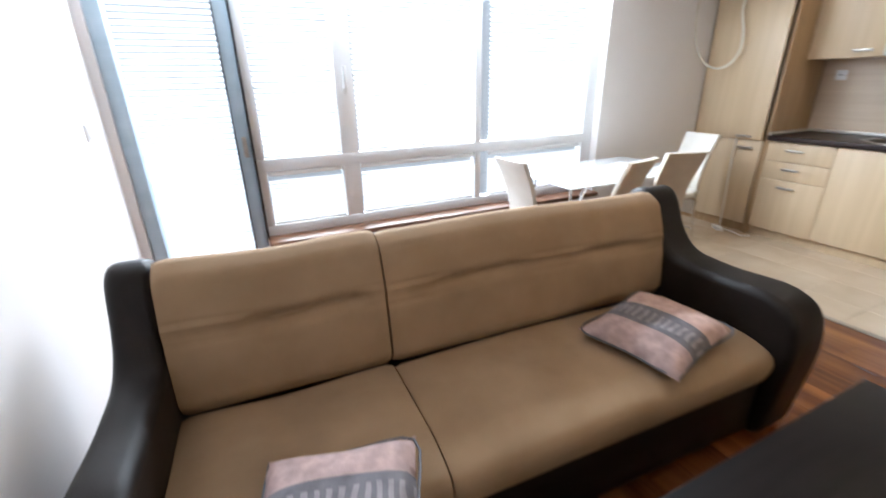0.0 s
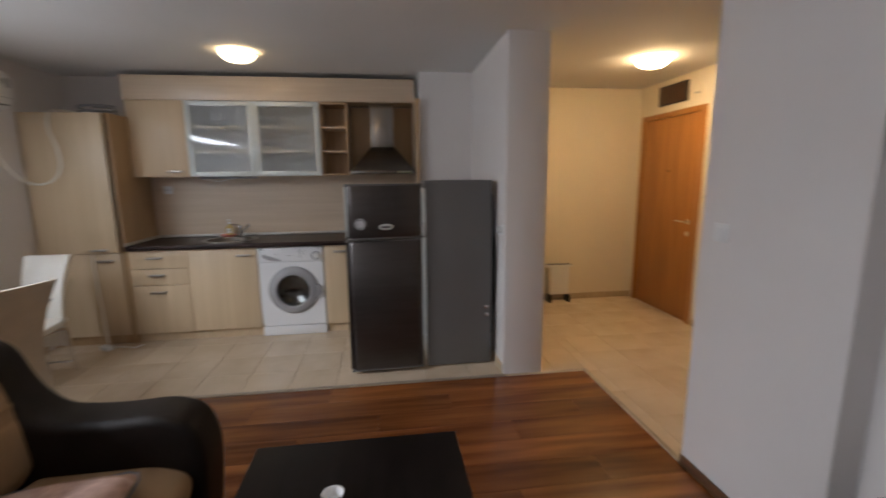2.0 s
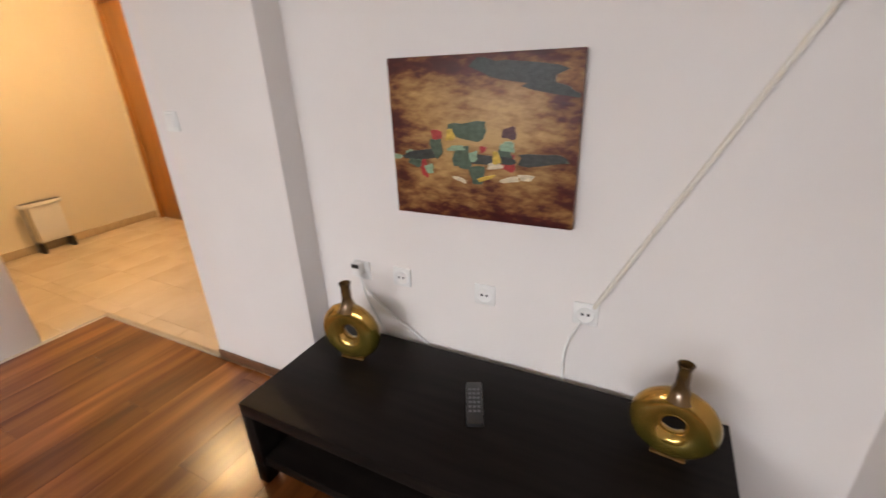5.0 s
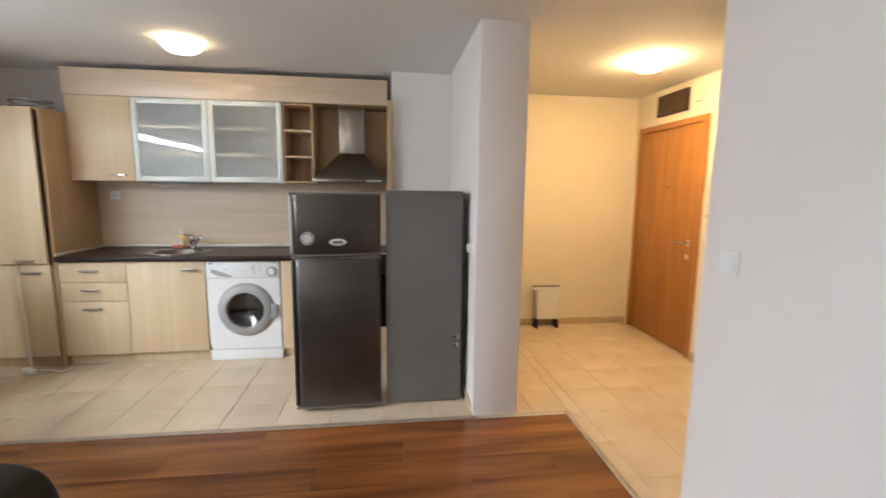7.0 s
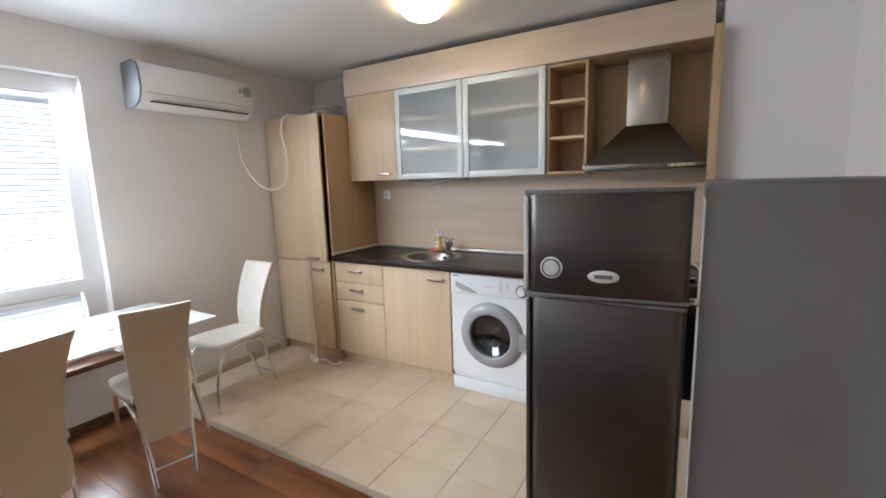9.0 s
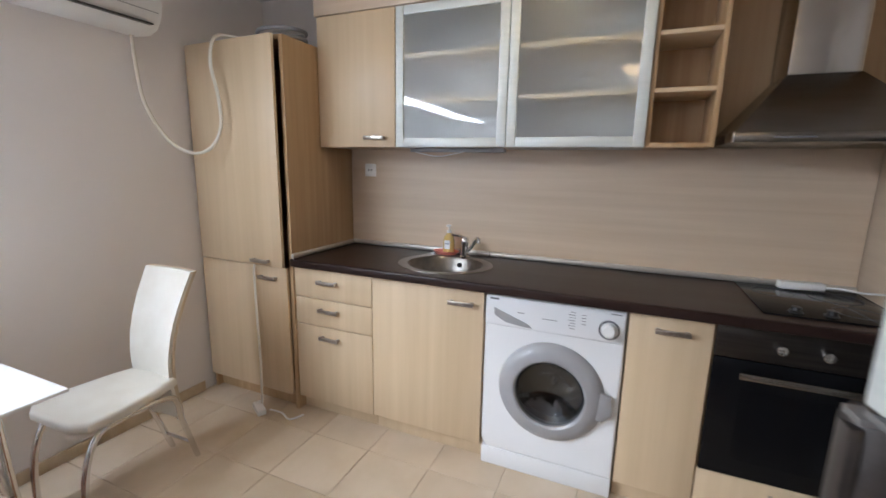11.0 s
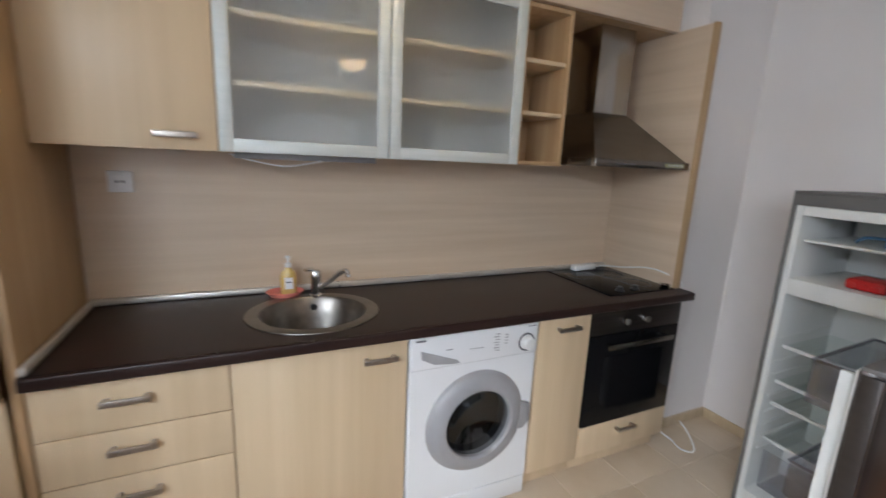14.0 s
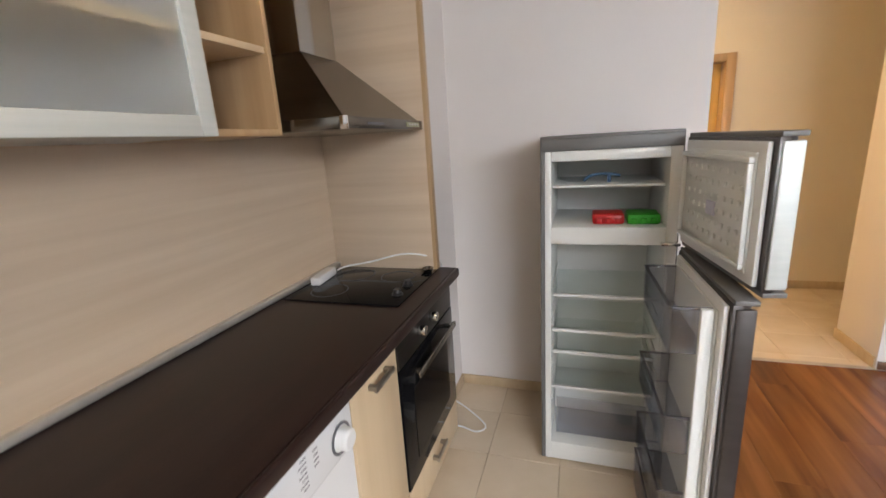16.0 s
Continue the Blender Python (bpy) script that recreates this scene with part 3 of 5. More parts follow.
# worktop with a round cut-out for the sink
top = thing("worktop", pose(4.64, 0.98, 0.865), "dark wenge laminate worktop with a rounded front", "worktop")
CX, CY, RX, RY = 4.628, 1.51, 0.205, 0.232
s = Shape()
lo = []
for z in (0.866, 0.906):
    n = 64
    ring = [s.bm.verts.new((CX + RX * math.cos(2 * math.pi * k / n), CY + RY * math.sin(2 * math.pi * k / n), z)) for k in range(n)]
    rim = []
    for k in range(n):
        c, q = math.cos(2 * math.pi * k / n), math.sin(2 * math.pi * k / n)
        u = min((4.946 - CX if c > 0 else CX - 4.352) / max(abs(c), 1e-6), 0.33 / max(abs(q), 1e-6))
        rim.append(s.bm.verts.new((CX + u * c, CY + u * q, z)))
    for k in range(n):
        s.bm.faces.new((ring[k], ring[(k + 1) % n], rim[(k + 1) % n], rim[k]))
    lo.append((ring, rim))
for k in range(64):
    s.bm.faces.new((lo[0][0][k], lo[1][0][k], lo[1][0][(k + 1) % 64], lo[0][0][(k + 1) % 64]))
s.box(4.352, 4.946, CY + 0.33, 2.305, 0.866, 0.906, 0)
s.box(4.352, 4.946, -0.335, CY - 0.33, 0.866, 0.906, 0)
s.box(4.335, 4.352, -0.345, 2.305, 0.866, 0.9062, 0.007, seg=3)
s.box(4.352, 4.498, -0.345, -0.335, 0.866, 0.906, 0.002)
s.make("board", WENGE, top)
s = Shape().box(4.917, 4.941, -0.30, 2.300, 0.9065, 0.934, 0.008, seg=3).box(4.345, 4.917, 2.280, 2.302, 0.9065, 0.934, 0.008, seg=3)
s.make("sealing_strip", surface("pale_aluminium_strip", (0.58, 0.55, 0.50), (0.66, 0.63, 0.58), (8, 8, 8), 0.3, 0.6), top)

sink = thing("sink", pose(CX, CY, 0.906), "oval stainless steel inset kitchen sink", "sink")
P = pose(CX, CY, 0.906)
s = Shape().turned([(0.255, 0.0005), (0.254, 0.004), (0.240, 0.005), (0.205, 0.003), (0.196, -0.006), (0.185, -0.08), (0.165, -0.13), (0.12, -0.150), (0.03, -0.155), (0.0, -0.155)], P, 64, sx=0.9)
s.make("bowl", SINKSTEEL, sink)
Shape().rod((CX, CY, 0.752), (CX, CY, 0.757), 0.035, seg=24).make("drain", CHROME, sink)
Shape().rod((CX + 0.170, CY - 0.02, 0.868), (CX + 0.160, CY - 0.02, 0.868), 0.014, seg=20).make("overflow", DARK, sink)

tap = thing("mixer_tap", pose(4.83, 1.475, 0.906), "chrome single-lever kitchen mixer tap", "tap")
s = Shape().turned([(0, 0), (0.028, 0), (0.028, 0.008), (0.022, 0.014), (0.021, 0.075), (0.024, 0.082), (0.024, 0.108), (0.018, 0.118), (0, 0.120)], pose(4.83, 1.475, 0.906), 28)
s.make("body", CHROME, tap)
Shape().tube([(4.825, 1.465, 0.940), (4.80, 1.43, 0.970), (4.765, 1.395, 1.012), (4.738, 1.372, 1.036), (4.722, 1.360, 1.034), (4.716, 1.356, 1.014)], 0.011).make("spout", CHROME, tap)
Shape().tube([(4.83, 1.478, 1.020), (4.80, 1.498, 1.036), (4.765, 1.525, 1.042)], 0.008).make("lever", CHROME, tap)

dish = thing("soap_dish", pose(4.86, 1.60, 0.906), "oval pink plastic soap dish behind the sink", "dish")
Shape().turned([(0, 0.0005), (0.055, 0.0005), (0.075, 0.020), (0.080, 0.024), (0.076, 0.026), (0.06, 0.012), (0, 0.010)], pose(4.86, 1.60, 0.906), 36, sx=0.7).make("bowl", PINK, dish)
bottle = thing("soap_bottle", pose(4.86, 1.59, 0.919), "pump bottle of yellow liquid soap on the dish", "bottle")
P = pose(4.86, 1.585, 0.9185)
Shape().turned([(0, 0), (0.030, 0), (0.033, 0.005), (0.034, 0.07), (0.028, 0.095), (0.013, 0.11), (0.013, 0.118), (0, 0.118)], P, 28, sx=0.75).make("body", SOAP, bottle)
Shape().turned([(0, 0.118), (0.014, 0.118), (0.014, 0.134), (0.005, 0.136), (0.005, 0.155), (0.011, 0.157), (0.011, 0.166), (0, 0.167)], P, 20).box(4.825, 4.86, 1.579, 1.591, 1.075, 1.085, 0.003).make("pump", WHITE, bottle)
Shape().box(4.8325, 4.8345, 1.568, 1.602, 0.945, 0.995, 0.0).make("label", WHITE, bottle)
Shape().box(4.8315, 4.8325, 1.574, 1.596, 0.972, 0.978, 0.0).make("print", INK, bottle)

# hob with its two knobs
hob = thing("hob", pose(4.66, -0.08, 0.906), "black glass ceramic hob set in the worktop", "hob")
Shape().box(4.42, 4.905, -0.290, 0.155, 0.9065, 0.912, 0.002).make("plate", BGLASS, hob)
s = Shape()
for x, y, r in ((4.56, -0.17, 0.075), (4.77, -0.17, 0.09), (4.77, 0.04, 0.075)):
    s.turned([(r, 0.0), (r, 0.0006), (r - 0.003, 0.0006), (r - 0.003, 0.0)], pose(x, y, 0.9122), 40)
tagged(s.make("ring_marks", INK, hob), kind="stuff")
for y in (0.045, -0.06):
    Shape().turned([(0, 0.0), (0.022, 0.0), (0.022, 0.004), (0.016, 0.009), (0.014, 0.022), (0, 0.023)], pose(4.47, y, 0.9122), 24).make("knob", DARK, hob)

strip = thing("power_strip", pose(4.86, -0.06, 0.912), "white power strip lying on the hob with its cable", "power strip")
s = Shape().box(-0.085, 0.085, -0.022, 0.022, 0.0, 0.034, 0.006, m=pose(4.875, -0.085, 0.9125, 0, 0, 97))
s.make("body", WHITE, strip)
Shape().tube([(4.86, -0.17, 0.930), (4.83, -0.20, 0.940), (4.72, -0.235, 0.955), (4.58, -0.265, 0.985), (4.48, -0.30, 0.972), (4.42, -0.352, 0.915), (4.45, -0.365, 0.55), (4.46, -0.37, 0.10), (4.38, -0.42, 0.006), (4.30, -0.40, 0.006), (4.27, -0.46, 0.006), (4.40, -0.58, 0.006), (4.47, -0.60, 0.03)], 0.0045, 8).make("cable", WHITE, strip)
bowl = thing("small_dish", pose(4.47, -0.265, 0.912), "small steel dish beside the hob knobs", "dish")
Shape().turned([(0, 0.0005), (0.018, 0.0005), (0.026, 0.014), (0.024, 0.015), (0.016, 0.004), (0, 0.003)], pose(4.455, -0.262, 0.9122), 24).make("bowl", STEEL, bowl)

# back panel and side panel
splash = thing("backsplash", pose(4.945, 1.0, 0.906), "oak-look laminate panel between worktop and wall units", "panel")
Shape().box(4.941, 4.9495, -0.300, 2.305, 0.907, 1.56, 0.0).make("panel", OAK_H, splash)
# darker oak than below: shade of the hood recess put into the colour
Shape().box(4.941, 4.9495, -0.300, 0.344, 1.5605, 2.198, 0.0).make("shade_toned_panel", OAK_D, splash)
side = thing("side_panel", pose(4.68, -0.32, 0.906), "oak-look end panel beside the hood", "panel")
Shape().box(4.441, 4.948, -0.336, -0.302, 0.907, 2.205, 0.001).make("panel", OAK_S, side)
Shape().box(4.425, 4.4405, -0.339, -0.300, 0.907, 2.208, 0.002).make("edge", OAK_D, side)

# ---------------------------------------------------------------- wall units
Z0, Z1, XF = 1.512, 2.200, 4.63


def carcass(name, y0, y1, label, shelves, mat=OAK, back=True):
    b = thing(name, pose(4.79, (y0 + y1) / 2, Z0), label, "cabinet", "kitchen wall units")
    x0 = XF + 0.02
    s = Shape().box(x0, 4.94, y0 + 0.001, y0 + 0.018, Z0, Z1, 0.001).box(x0, 4.94, y1 - 0.018, y1 - 0.001, Z0, Z1, 0.001)
    s.box(x0, 4.94, y0 + 0.018, y1 - 0.018, Z0, Z0 + 0.018, 0.001).box(x0, 4.94, y0 + 0.018, y1 - 0.018, Z1 - 0.018, Z1, 0.001)
    s.box(4.925, 4.938, y0 + 0.018, y1 - 0.018, Z0 + 0.018, Z1 - 0.018, 0)
    s.make("body", mat, b)
    for z in shelves:
        Shape().box(x0 + 0.008, 4.925, y0 + 0.0185, y1 - 0.0185, z, z + 0.018, 0.001).make("shelf", OAK, b)
    return b


b = carcass("wall_cabinet", 1.812, 2.305, "light oak kitchen wall cabinet with plain door", [])
d = Shape().box(XF, XF + 0.018, 1.814, 2.303, Z0, Z1, 0.0015).make("door", OAK, b)
handle(Shape(), 1.933, 1.560, XF).make("handle", NICKEL, d)
for y0, y1 in ((1.212, 1.812), (0.605, 1.212)):
    b = carcass("wall_cabinet", y0, y1, "wall cabinet with aluminium framed frosted glass door", [1.735, 1.96], MELAMINE)
    s = Shape()
    s.box(XF, XF + 0.02, y0 + 0.002, y0 + 0.047, Z0, Z1, 0.002).box(XF, XF + 0.02, y1 - 0.047, y1 - 0.002, Z0, Z1, 0.002)
    s.box(XF + 0.0005, XF + 0.0195, y0 + 0.047, y1 - 0.047, Z0, Z0 + 0.045, 0.002).box(XF + 0.0005, XF + 0.0195, y0 + 0.047, y1 - 0.047, Z1 - 0.045, Z1, 0.002)
    d = s.make("door", ALU, b)
    g = Shape().box(XF + 0.008, XF + 0.012, y0 + 0.045, y1 - 0.045, Z0 + 0.043, Z1 - 0.043, 0).make("pane", FROST, d)
    g.visible_shadow = False
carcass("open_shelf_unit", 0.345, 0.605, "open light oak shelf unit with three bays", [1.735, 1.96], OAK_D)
s = Shape().box(XF - 0.012, XF + 0.018, -0.300, 2.310, Z1 + 0.002, 2.415, 0.0015)
b = thing("cornice_panel", pose(XF, 1.0, Z1), "long light oak panel above the wall units", "panel")
s.make("front", OAK_H, b)
Shape().box(XF + 0.018, 4.949, -0.300, 2.310, Z1 + 0.002, Z1 + 0.018, 0.001).make("board", OAK_D, b)

light = thing("under_cabinet_light", pose(4.80, 1.45, Z0), "thin strip light under the wall units", "lamp")
Shape().box(4.72, 4.76, 1.24, 1.77, Z0 - 0.022, Z0 - 0.0005, 0.004).make("body", GREY, light)
Shape().tube([(4.74, 1.78, Z0 - 0.008), (4.73, 1.72, Z0 - 0.026), (4.71, 1.60, Z0 - 0.045), (4.71, 1.50, Z0 - 0.03), (4.74, 1.42, Z0 - 0.012)], 0.003, 8).make("cable", WHITE, light)

hood = thing("cooker_hood", pose(4.70, 0.02, 1.52), "brushed steel chimney cooker hood", "hood")
s = Shape()
v = [s.bm.verts.new(q) for q in ((4.46, -0.285, 1.555), (4.46, 0.315, 1.555), (4.935, 0.315, 1.555), (4.935, -0.285, 1.555), (4.70, -0.10, 1.785), (4.70, 0.13, 1.785), (4.935, 0.13, 1.785), (4.935, -0.10, 1.785))]
for q in ((0, 1, 5, 4), (1, 2, 6, 5), (3, 0, 4, 7), (2, 3, 7, 6), (4, 5, 6, 7), (3, 2, 1, 0)):
    s.bm.faces.new([v[i] for i in q])
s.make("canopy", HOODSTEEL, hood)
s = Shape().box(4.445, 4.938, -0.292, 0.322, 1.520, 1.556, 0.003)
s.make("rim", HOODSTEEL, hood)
Shape().box(4.4435, 4.47, 0.3195, 0.3235, 1.519, 1.557, 0.001).make("rim_cap", CHROME, hood)
Shape().box(4.703, 4.936, -0.097, 0.127, 1.785, 2.198, 0.002).make("chimney", CHIMNEY, hood)
s = Shape().box(4.4435, 4.4455, -0.25, -0.12, 1.530, 1.547, 0.0, 0)
for i in range(4):
    s.box(4.440, 4.4445, -0.235 + i * 0.028, -0.222 + i * 0.028, 1.534, 1.543, 0.001, 1)
s.make("switch_panel", [surface("olive_display", (0.30, 0.30, 0.16), (0.36, 0.36, 0.20), (9, 9, 9), 0.3), CHROME], hood)
Shape().box(4.443, 4.446, 0.08, 0.20, 1.534, 1.540, 0).make("label", INK, hood)


def wall_socket(m, label):
    """A white wall socket facing local -x."""
    b = thing("wall_socket", m, label, "socket", "wall sockets")
    Shape().box(-0.010, 0, -0.04, 0.04, -0.04, 0.04, 0.004).make("plate", WHITE, b, False)
    P = pose(-0.0105, 0, 0, 0, -90, 0)
    Shape().turned([(0.030, 0.0), (0.031, 0.003), (0.028, 0.004), (0.022, 0.0012), (0, 0.0012)], P, 28).make("insert", WHITE, b, False)
    s = Shape()
    for k in (-1, 1):
        s.rod((-0.0112, k * 0.0095, 0), (-0.0128, k * 0.0095, 0), 0.005, seg=10)
    tagged(s.make("holes", DARK, b, False), kind="stuff")
    return b


wall_socket(pose(4.941, 2.162, 1.384), "white wall socket on the oak backsplash")

# ---------------------------------------------------------------- tall cabinet
tall = thing("tall_cabinet", pose(4.65, 2.65, 0), "tall light oak cabinet with two doors, upper one ajar", "cabinet")
s = Shape().box(4.365, 4.945, 2.308, 2.330, 0.0, 2.05, 0.001).box(4.365, 4.945, 2.968, 2.990, 0.0, 2.05, 0.001)
s.box(4.365, 4.945, 2.330, 2.968, 2.028, 2.05, 0.001).box(4.365, 4.945, 2.330, 2.968, 0.09, 0.11, 0.001).box(4.93, 4.945, 2.330, 2.968, 0.11, 2.028, 0)
s.make("body", OAK_D, tall)
Shape().box(4.40, 4.415, 2.330, 2.968, 0.0, 0.09, 0.001).make("plinth", OAK_D, tall)
M = Matrix.Translation((4.362, 2.985, 0)) @ Matrix.Rotation(radians(-2.5), 4, "Z")
d = Shape().box(-0.018, 0, -0.652, 0, 0.855, 2.045, 0.0015, m=M).make("upper_door", OAK, tall)
handle(Shape(), 2.485, 0.885, 4.322).make("handle", NICKEL, d)
d = Shape().box(4.344, 4.362, 2.335, 2.985, 0.095, 0.848, 0.0015).make("lower_door", OAK, tall)
handle(Shape(), 2.462, 0.785, 4.344).make("handle", NICKEL, d)

# ---------------------------------------------------------------- washing machine
wm = thing("washing_machine", pose(4.66, 0.90, 0), "white front-loading washing machine under the worktop", "washing machine")
WY, WZ = 0.890, 0.442
s = Shape().box(4.40, 4.93, 0.606, 0.620, 0.095, 0.858, 0.003).box(4.40, 4.93, 1.184, 1.198, 0.095, 0.858, 0.003).box(4.40, 4.93, 0.620, 1.184, 0.845, 0.858, 0.003)
s.box(4.91, 4.93, 0.620, 1.184, 0.095, 0.845, 0)
rings = []
for x, grow in ((4.40, 0.0), (4.380, 0.0), (4.372, -0.008)):
    ring, rim = [], []
    for k in range(64):
        cc, qq = math.cos(2 * math.pi * k / 64), math.sin(2 * math.pi * k / 64)
        ring.append(s.bm.verts.new((x, WY + 0.2 * cc, WZ + 0.2 * qq)))
        u = min(((1.198 - WY) if cc > 0 else (WY - 0.606)) / max(abs(cc), 1e-6), ((0.858 - WZ) if qq > 0 else (WZ - 0.095)) / max(abs(qq), 1e-6)) + grow
        rim.append(s.bm.verts.new((x, WY + u * cc, WZ + u * qq)))
    rings.append((ring, rim))
for k in range(64):
    n = (k + 1) % 64
    s.bm.faces.new((rings[2][0][k], rings[2][0][n], rings[2][1][n], rings[2][1][k]))
    s.bm.faces.new((rings[2][1][k], rings[2][1][n], rings[1][1][n], rings[1][1][k]))
    s.bm.faces.new((rings[1][1][k], rings[1][1][n], rings[0][1][n], rings[0][1][k]))
    s.bm.faces.new((rings[2][0][k], rings[2][0][n], rings[0][0][n], rings[0][0][k]))
s.make("body", ENAMEL, wm)
Shape().box(4.376, 4.92, 0.607, 1.197, 0.0, 0.092, 0.006).make("plinth", ENAMEL, wm)
Shape().box(4.364, 4.380, 0.608, 1.196, 0.715, 0.855, 0.010, seg=3).make("control_panel", ENAMEL, wm)
R = pose(4.372, WY, WZ, 0, -90, 0)
Shape().turned([(0.150, -0.03), (0.150, 0.030), (0.158, 0.036), (0.190, 0.034), (0.220, 0.018), (0.231, 0.0), (0.231, -0.004)], R, 64).make("door_ring", GREY, wm)
Shape().turned([(0.150, 0.012), (0.138, 0.020), (0.10, 0.0), (0.06, -0.02), (0.0, -0.028)], R, 48).make("door_glass", thin("door_bowl_glass", (0.33, 0.35, 0.37), 0.09), wm).visible_shadow = False
Shape().turned([(0.195, -0.006), (0.150, -0.012), (0.146, -0.05)], R, 48).make("door_seal", DARK, wm)
s = Shape().turned([(0.146, -0.05), (0.165, -0.07), (0.165, -0.24), (0.0, -0.25)], R, 48)
s.make("drum", surface("drum_steel", (0.13, 0.125, 0.12), (0.22, 0.21, 0.20), (40, 40, 40), 0.22, 1.0, bump=0.3, fine=60), wm)
s = Shape()
for k in range(6):
    a = k * math.pi / 3 + 0.3
    s.box(-0.012, 0.012, 0.02, 0.11, -0.245, -0.19, 0.008, m=R @ Matrix.Rotation(a, 4, "Z"))
s.make("drum_rib", CHROME, wm)
s = Shape().prism([(WY - 0.21, WZ + 0.055), (WY - 0.255, WZ + 0.04), (WY - 0.26, WZ - 0.04), (WY - 0.225, WZ - 0.075), (WY - 0.20, WZ - 0.07)], "x", 4.345, 4.372, 0.005)
s.make("door_grip", GREY, wm)
s = Shape().prism([(1.155, 0.800), (1.150, 0.765), (1.10, 0.738), (1.02, 0.728), (0.985, 0.728), (1.0, 0.742), (1.07, 0.768)], "x", 4.358, 4.366, 0.002)
s.make("drawer_grip", GREY, wm)
Shape().turned([(0, 0.030), (0.022, 0.030), (0.027, 0.026), (0.030, 0.002), (0.034, 0.002), (0.034, 0.0)], pose(4.364, 0.670, 0.772, 0, -90, 0), 36).make("dial", WHITE, wm)
Shape().turned([(0.041, 0.0), (0.041, 0.0025), (0.0335, 0.0025), (0.0335, 0.0)], pose(4.3638, 0.670, 0.772, 0, -90, 0), 36).make("dial_ring", INK, wm)
s = Shape()
for i in range(7):
    s.box(4.3632, 4.3642, 0.825 - 0.02, 0.825 + (0.008 if i % 2 else 0.0), 0.825 - i * 0.012, 0.8275 - i * 0.012, 0)
for i in range(4):
    s.box(4.3632, 4.3642, 0.762, 0.780, 0.818 - i * 0.013, 0.8205 - i * 0.013, 0)
for i in range(5):
    s.box(4.3632, 4.3642, 0.880 + i * 0.013, 0.888 + i * 0.013, 0.776, 0.779, 0)
s.box(4.3632, 4.3642, 1.02, 1.05, 0.788, 0.791, 0).box(4.3632, 4.3642, 1.135, 1.175, 0.836, 0.844, 0).box(4.3632, 4.3642, 0.625, 0.665, 0.840, 0.843, 0)
tagged(s.make("printed_marks", INK, wm), kind="stuff")

# ---------------------------------------------------------------- fridge, doors open
FX0, FX1, FY0, FY1, FH = 3.462, 3.965, -0.797, -0.290, 1.448
fr = thing("fridge_freezer", pose(3.71, -0.55, 0), "grey fridge-freezer with both doors standing open", "fridge")
s = Shape().box(FX0, FX0 + 0.004, FY0, FY1, 0.012, FH, 0.001).box(FX1 - 0.018, FX1, FY0, FY1 + 0.001, 0.012, FH, 0.004)
s.box(FX0 + 0.004, FX1 - 0.004, FY0, FY0 + 0.01, 0.012, FH, 0).box(FX0, FX1, FY0, FY1 + 0.001, FH, FH + 0.012, 0.003)
s.box(FX0 + 0.004, FX1 - 0.004, FY1 - 0.004, FY1 + 0.002, FH - 0.045, FH, 0.001)
s.make("cabinet", GREYP, fr)
W = 0.042
s = Shape()
s.box(FX0 + 0.004, FX0 + W, FY0 + 0.01, FY1, 0.012, FH - 0.046, 0.003).box(FX1 - W, FX1 - 0.018, FY0 + 0.01, FY1, 0.012, FH - 0.046, 0.003)
s.box(FX0 + W, FX1 - W, FY0 + 0.01, FY0 + 0.06, 0.012, FH - 0.046, 0)
for z0, z1 in ((0.012, 0.10), (1.035, 1.105), (FH - 0.085, FH - 0.046)):
    s.box(FX0 + W, FX1 - W, FY0 + 0.06, FY1 - 0.001, z0, z1, 0.004)
s.box(FX0 + W, FX1 - W, FY0 + 0.06, FY0 + 0.24, 0.10, 0.24, 0.01)
s.make("liner", LINER, fr)
for z in (0.345, 0.52, 0.625, 0.79):
    d = Shape().box(FX0 + W + 0.003, FX1 - W - 0.003, FY0 + 0.062, FY1 - 0.075, z, z + 0.005, 0.001).make("glass_shelf", SHELFG, fr)
    d.visible_shadow = False
    Shape().box(FX0 + W + 0.002, FX1 - W - 0.002, FY1 - 0.075, FY1 - 0.062, z - 0.004, z + 0.010, 0.002).make("shelf_trim", WHITE, d)
Shape().box(FX0 + W + 0.002, FX1 - W - 0.002, FY0 + 0.062, FY1 - 0.05, 1.255, 1.265, 0.002).make("freezer_shelf", LINER, fr)
s = Shape()
for z in (0.30, 0.36, 0.42, 0.48, 0.56, 0.66, 0.72, 0.83):
    for x0, x1 in ((FX0 + W, FX0 + W + 0.008), (FX1 - W - 0.008, FX1 - W)):
        s.box(x0, x1, FY0 + 0.10, FY1 - 0.03, z, z + 0.012, 0.003)
tagged(s.make("shelf_runners", LINER, fr), kind="stuff")
s = Shape().box(FX0 + W + 0.02, FX1 - W - 0.02, FY1 - 0.062, FY1 - 0.058, 0.115, 0.30, 0.001).box(FX0 + W + 0.02, FX1 - W - 0.02, FY0 + 0.25, FY1 - 0.062, 0.11, 0.114, 0.001)
s.make("crisper_drawer", CRYSTAL, fr).visible_shadow = False
s = Shape()
for x in (FX0 + 0.05, FX1 - 0.05):
    for y in (FY0 + 0.05, FY1 - 0.05):
        s.rod((x, y, 0), (x, y, 0.014), 0.018, seg=14)
tagged(s.make("feet", DARK, fr), kind="stuff")
Shape().tube([(FX0 + 0.05, FY0 - 0.008, 0.25), (FX0 + 0.01, FY0 - 0.02, 0.6), (FX0 + 0.02, FY0 - 0.022, 0.95), (FX0 + 0.10, FY0 - 0.015, 1.1)], 0.006).make("cable", DARK, fr)
Shape().box(FX0 + 0.02, FX1 - 0.02, FY0 - 0.018, FY0 - 0.001, 0.25, 1.35, 0.004).make("back_grid", DARK, fr)
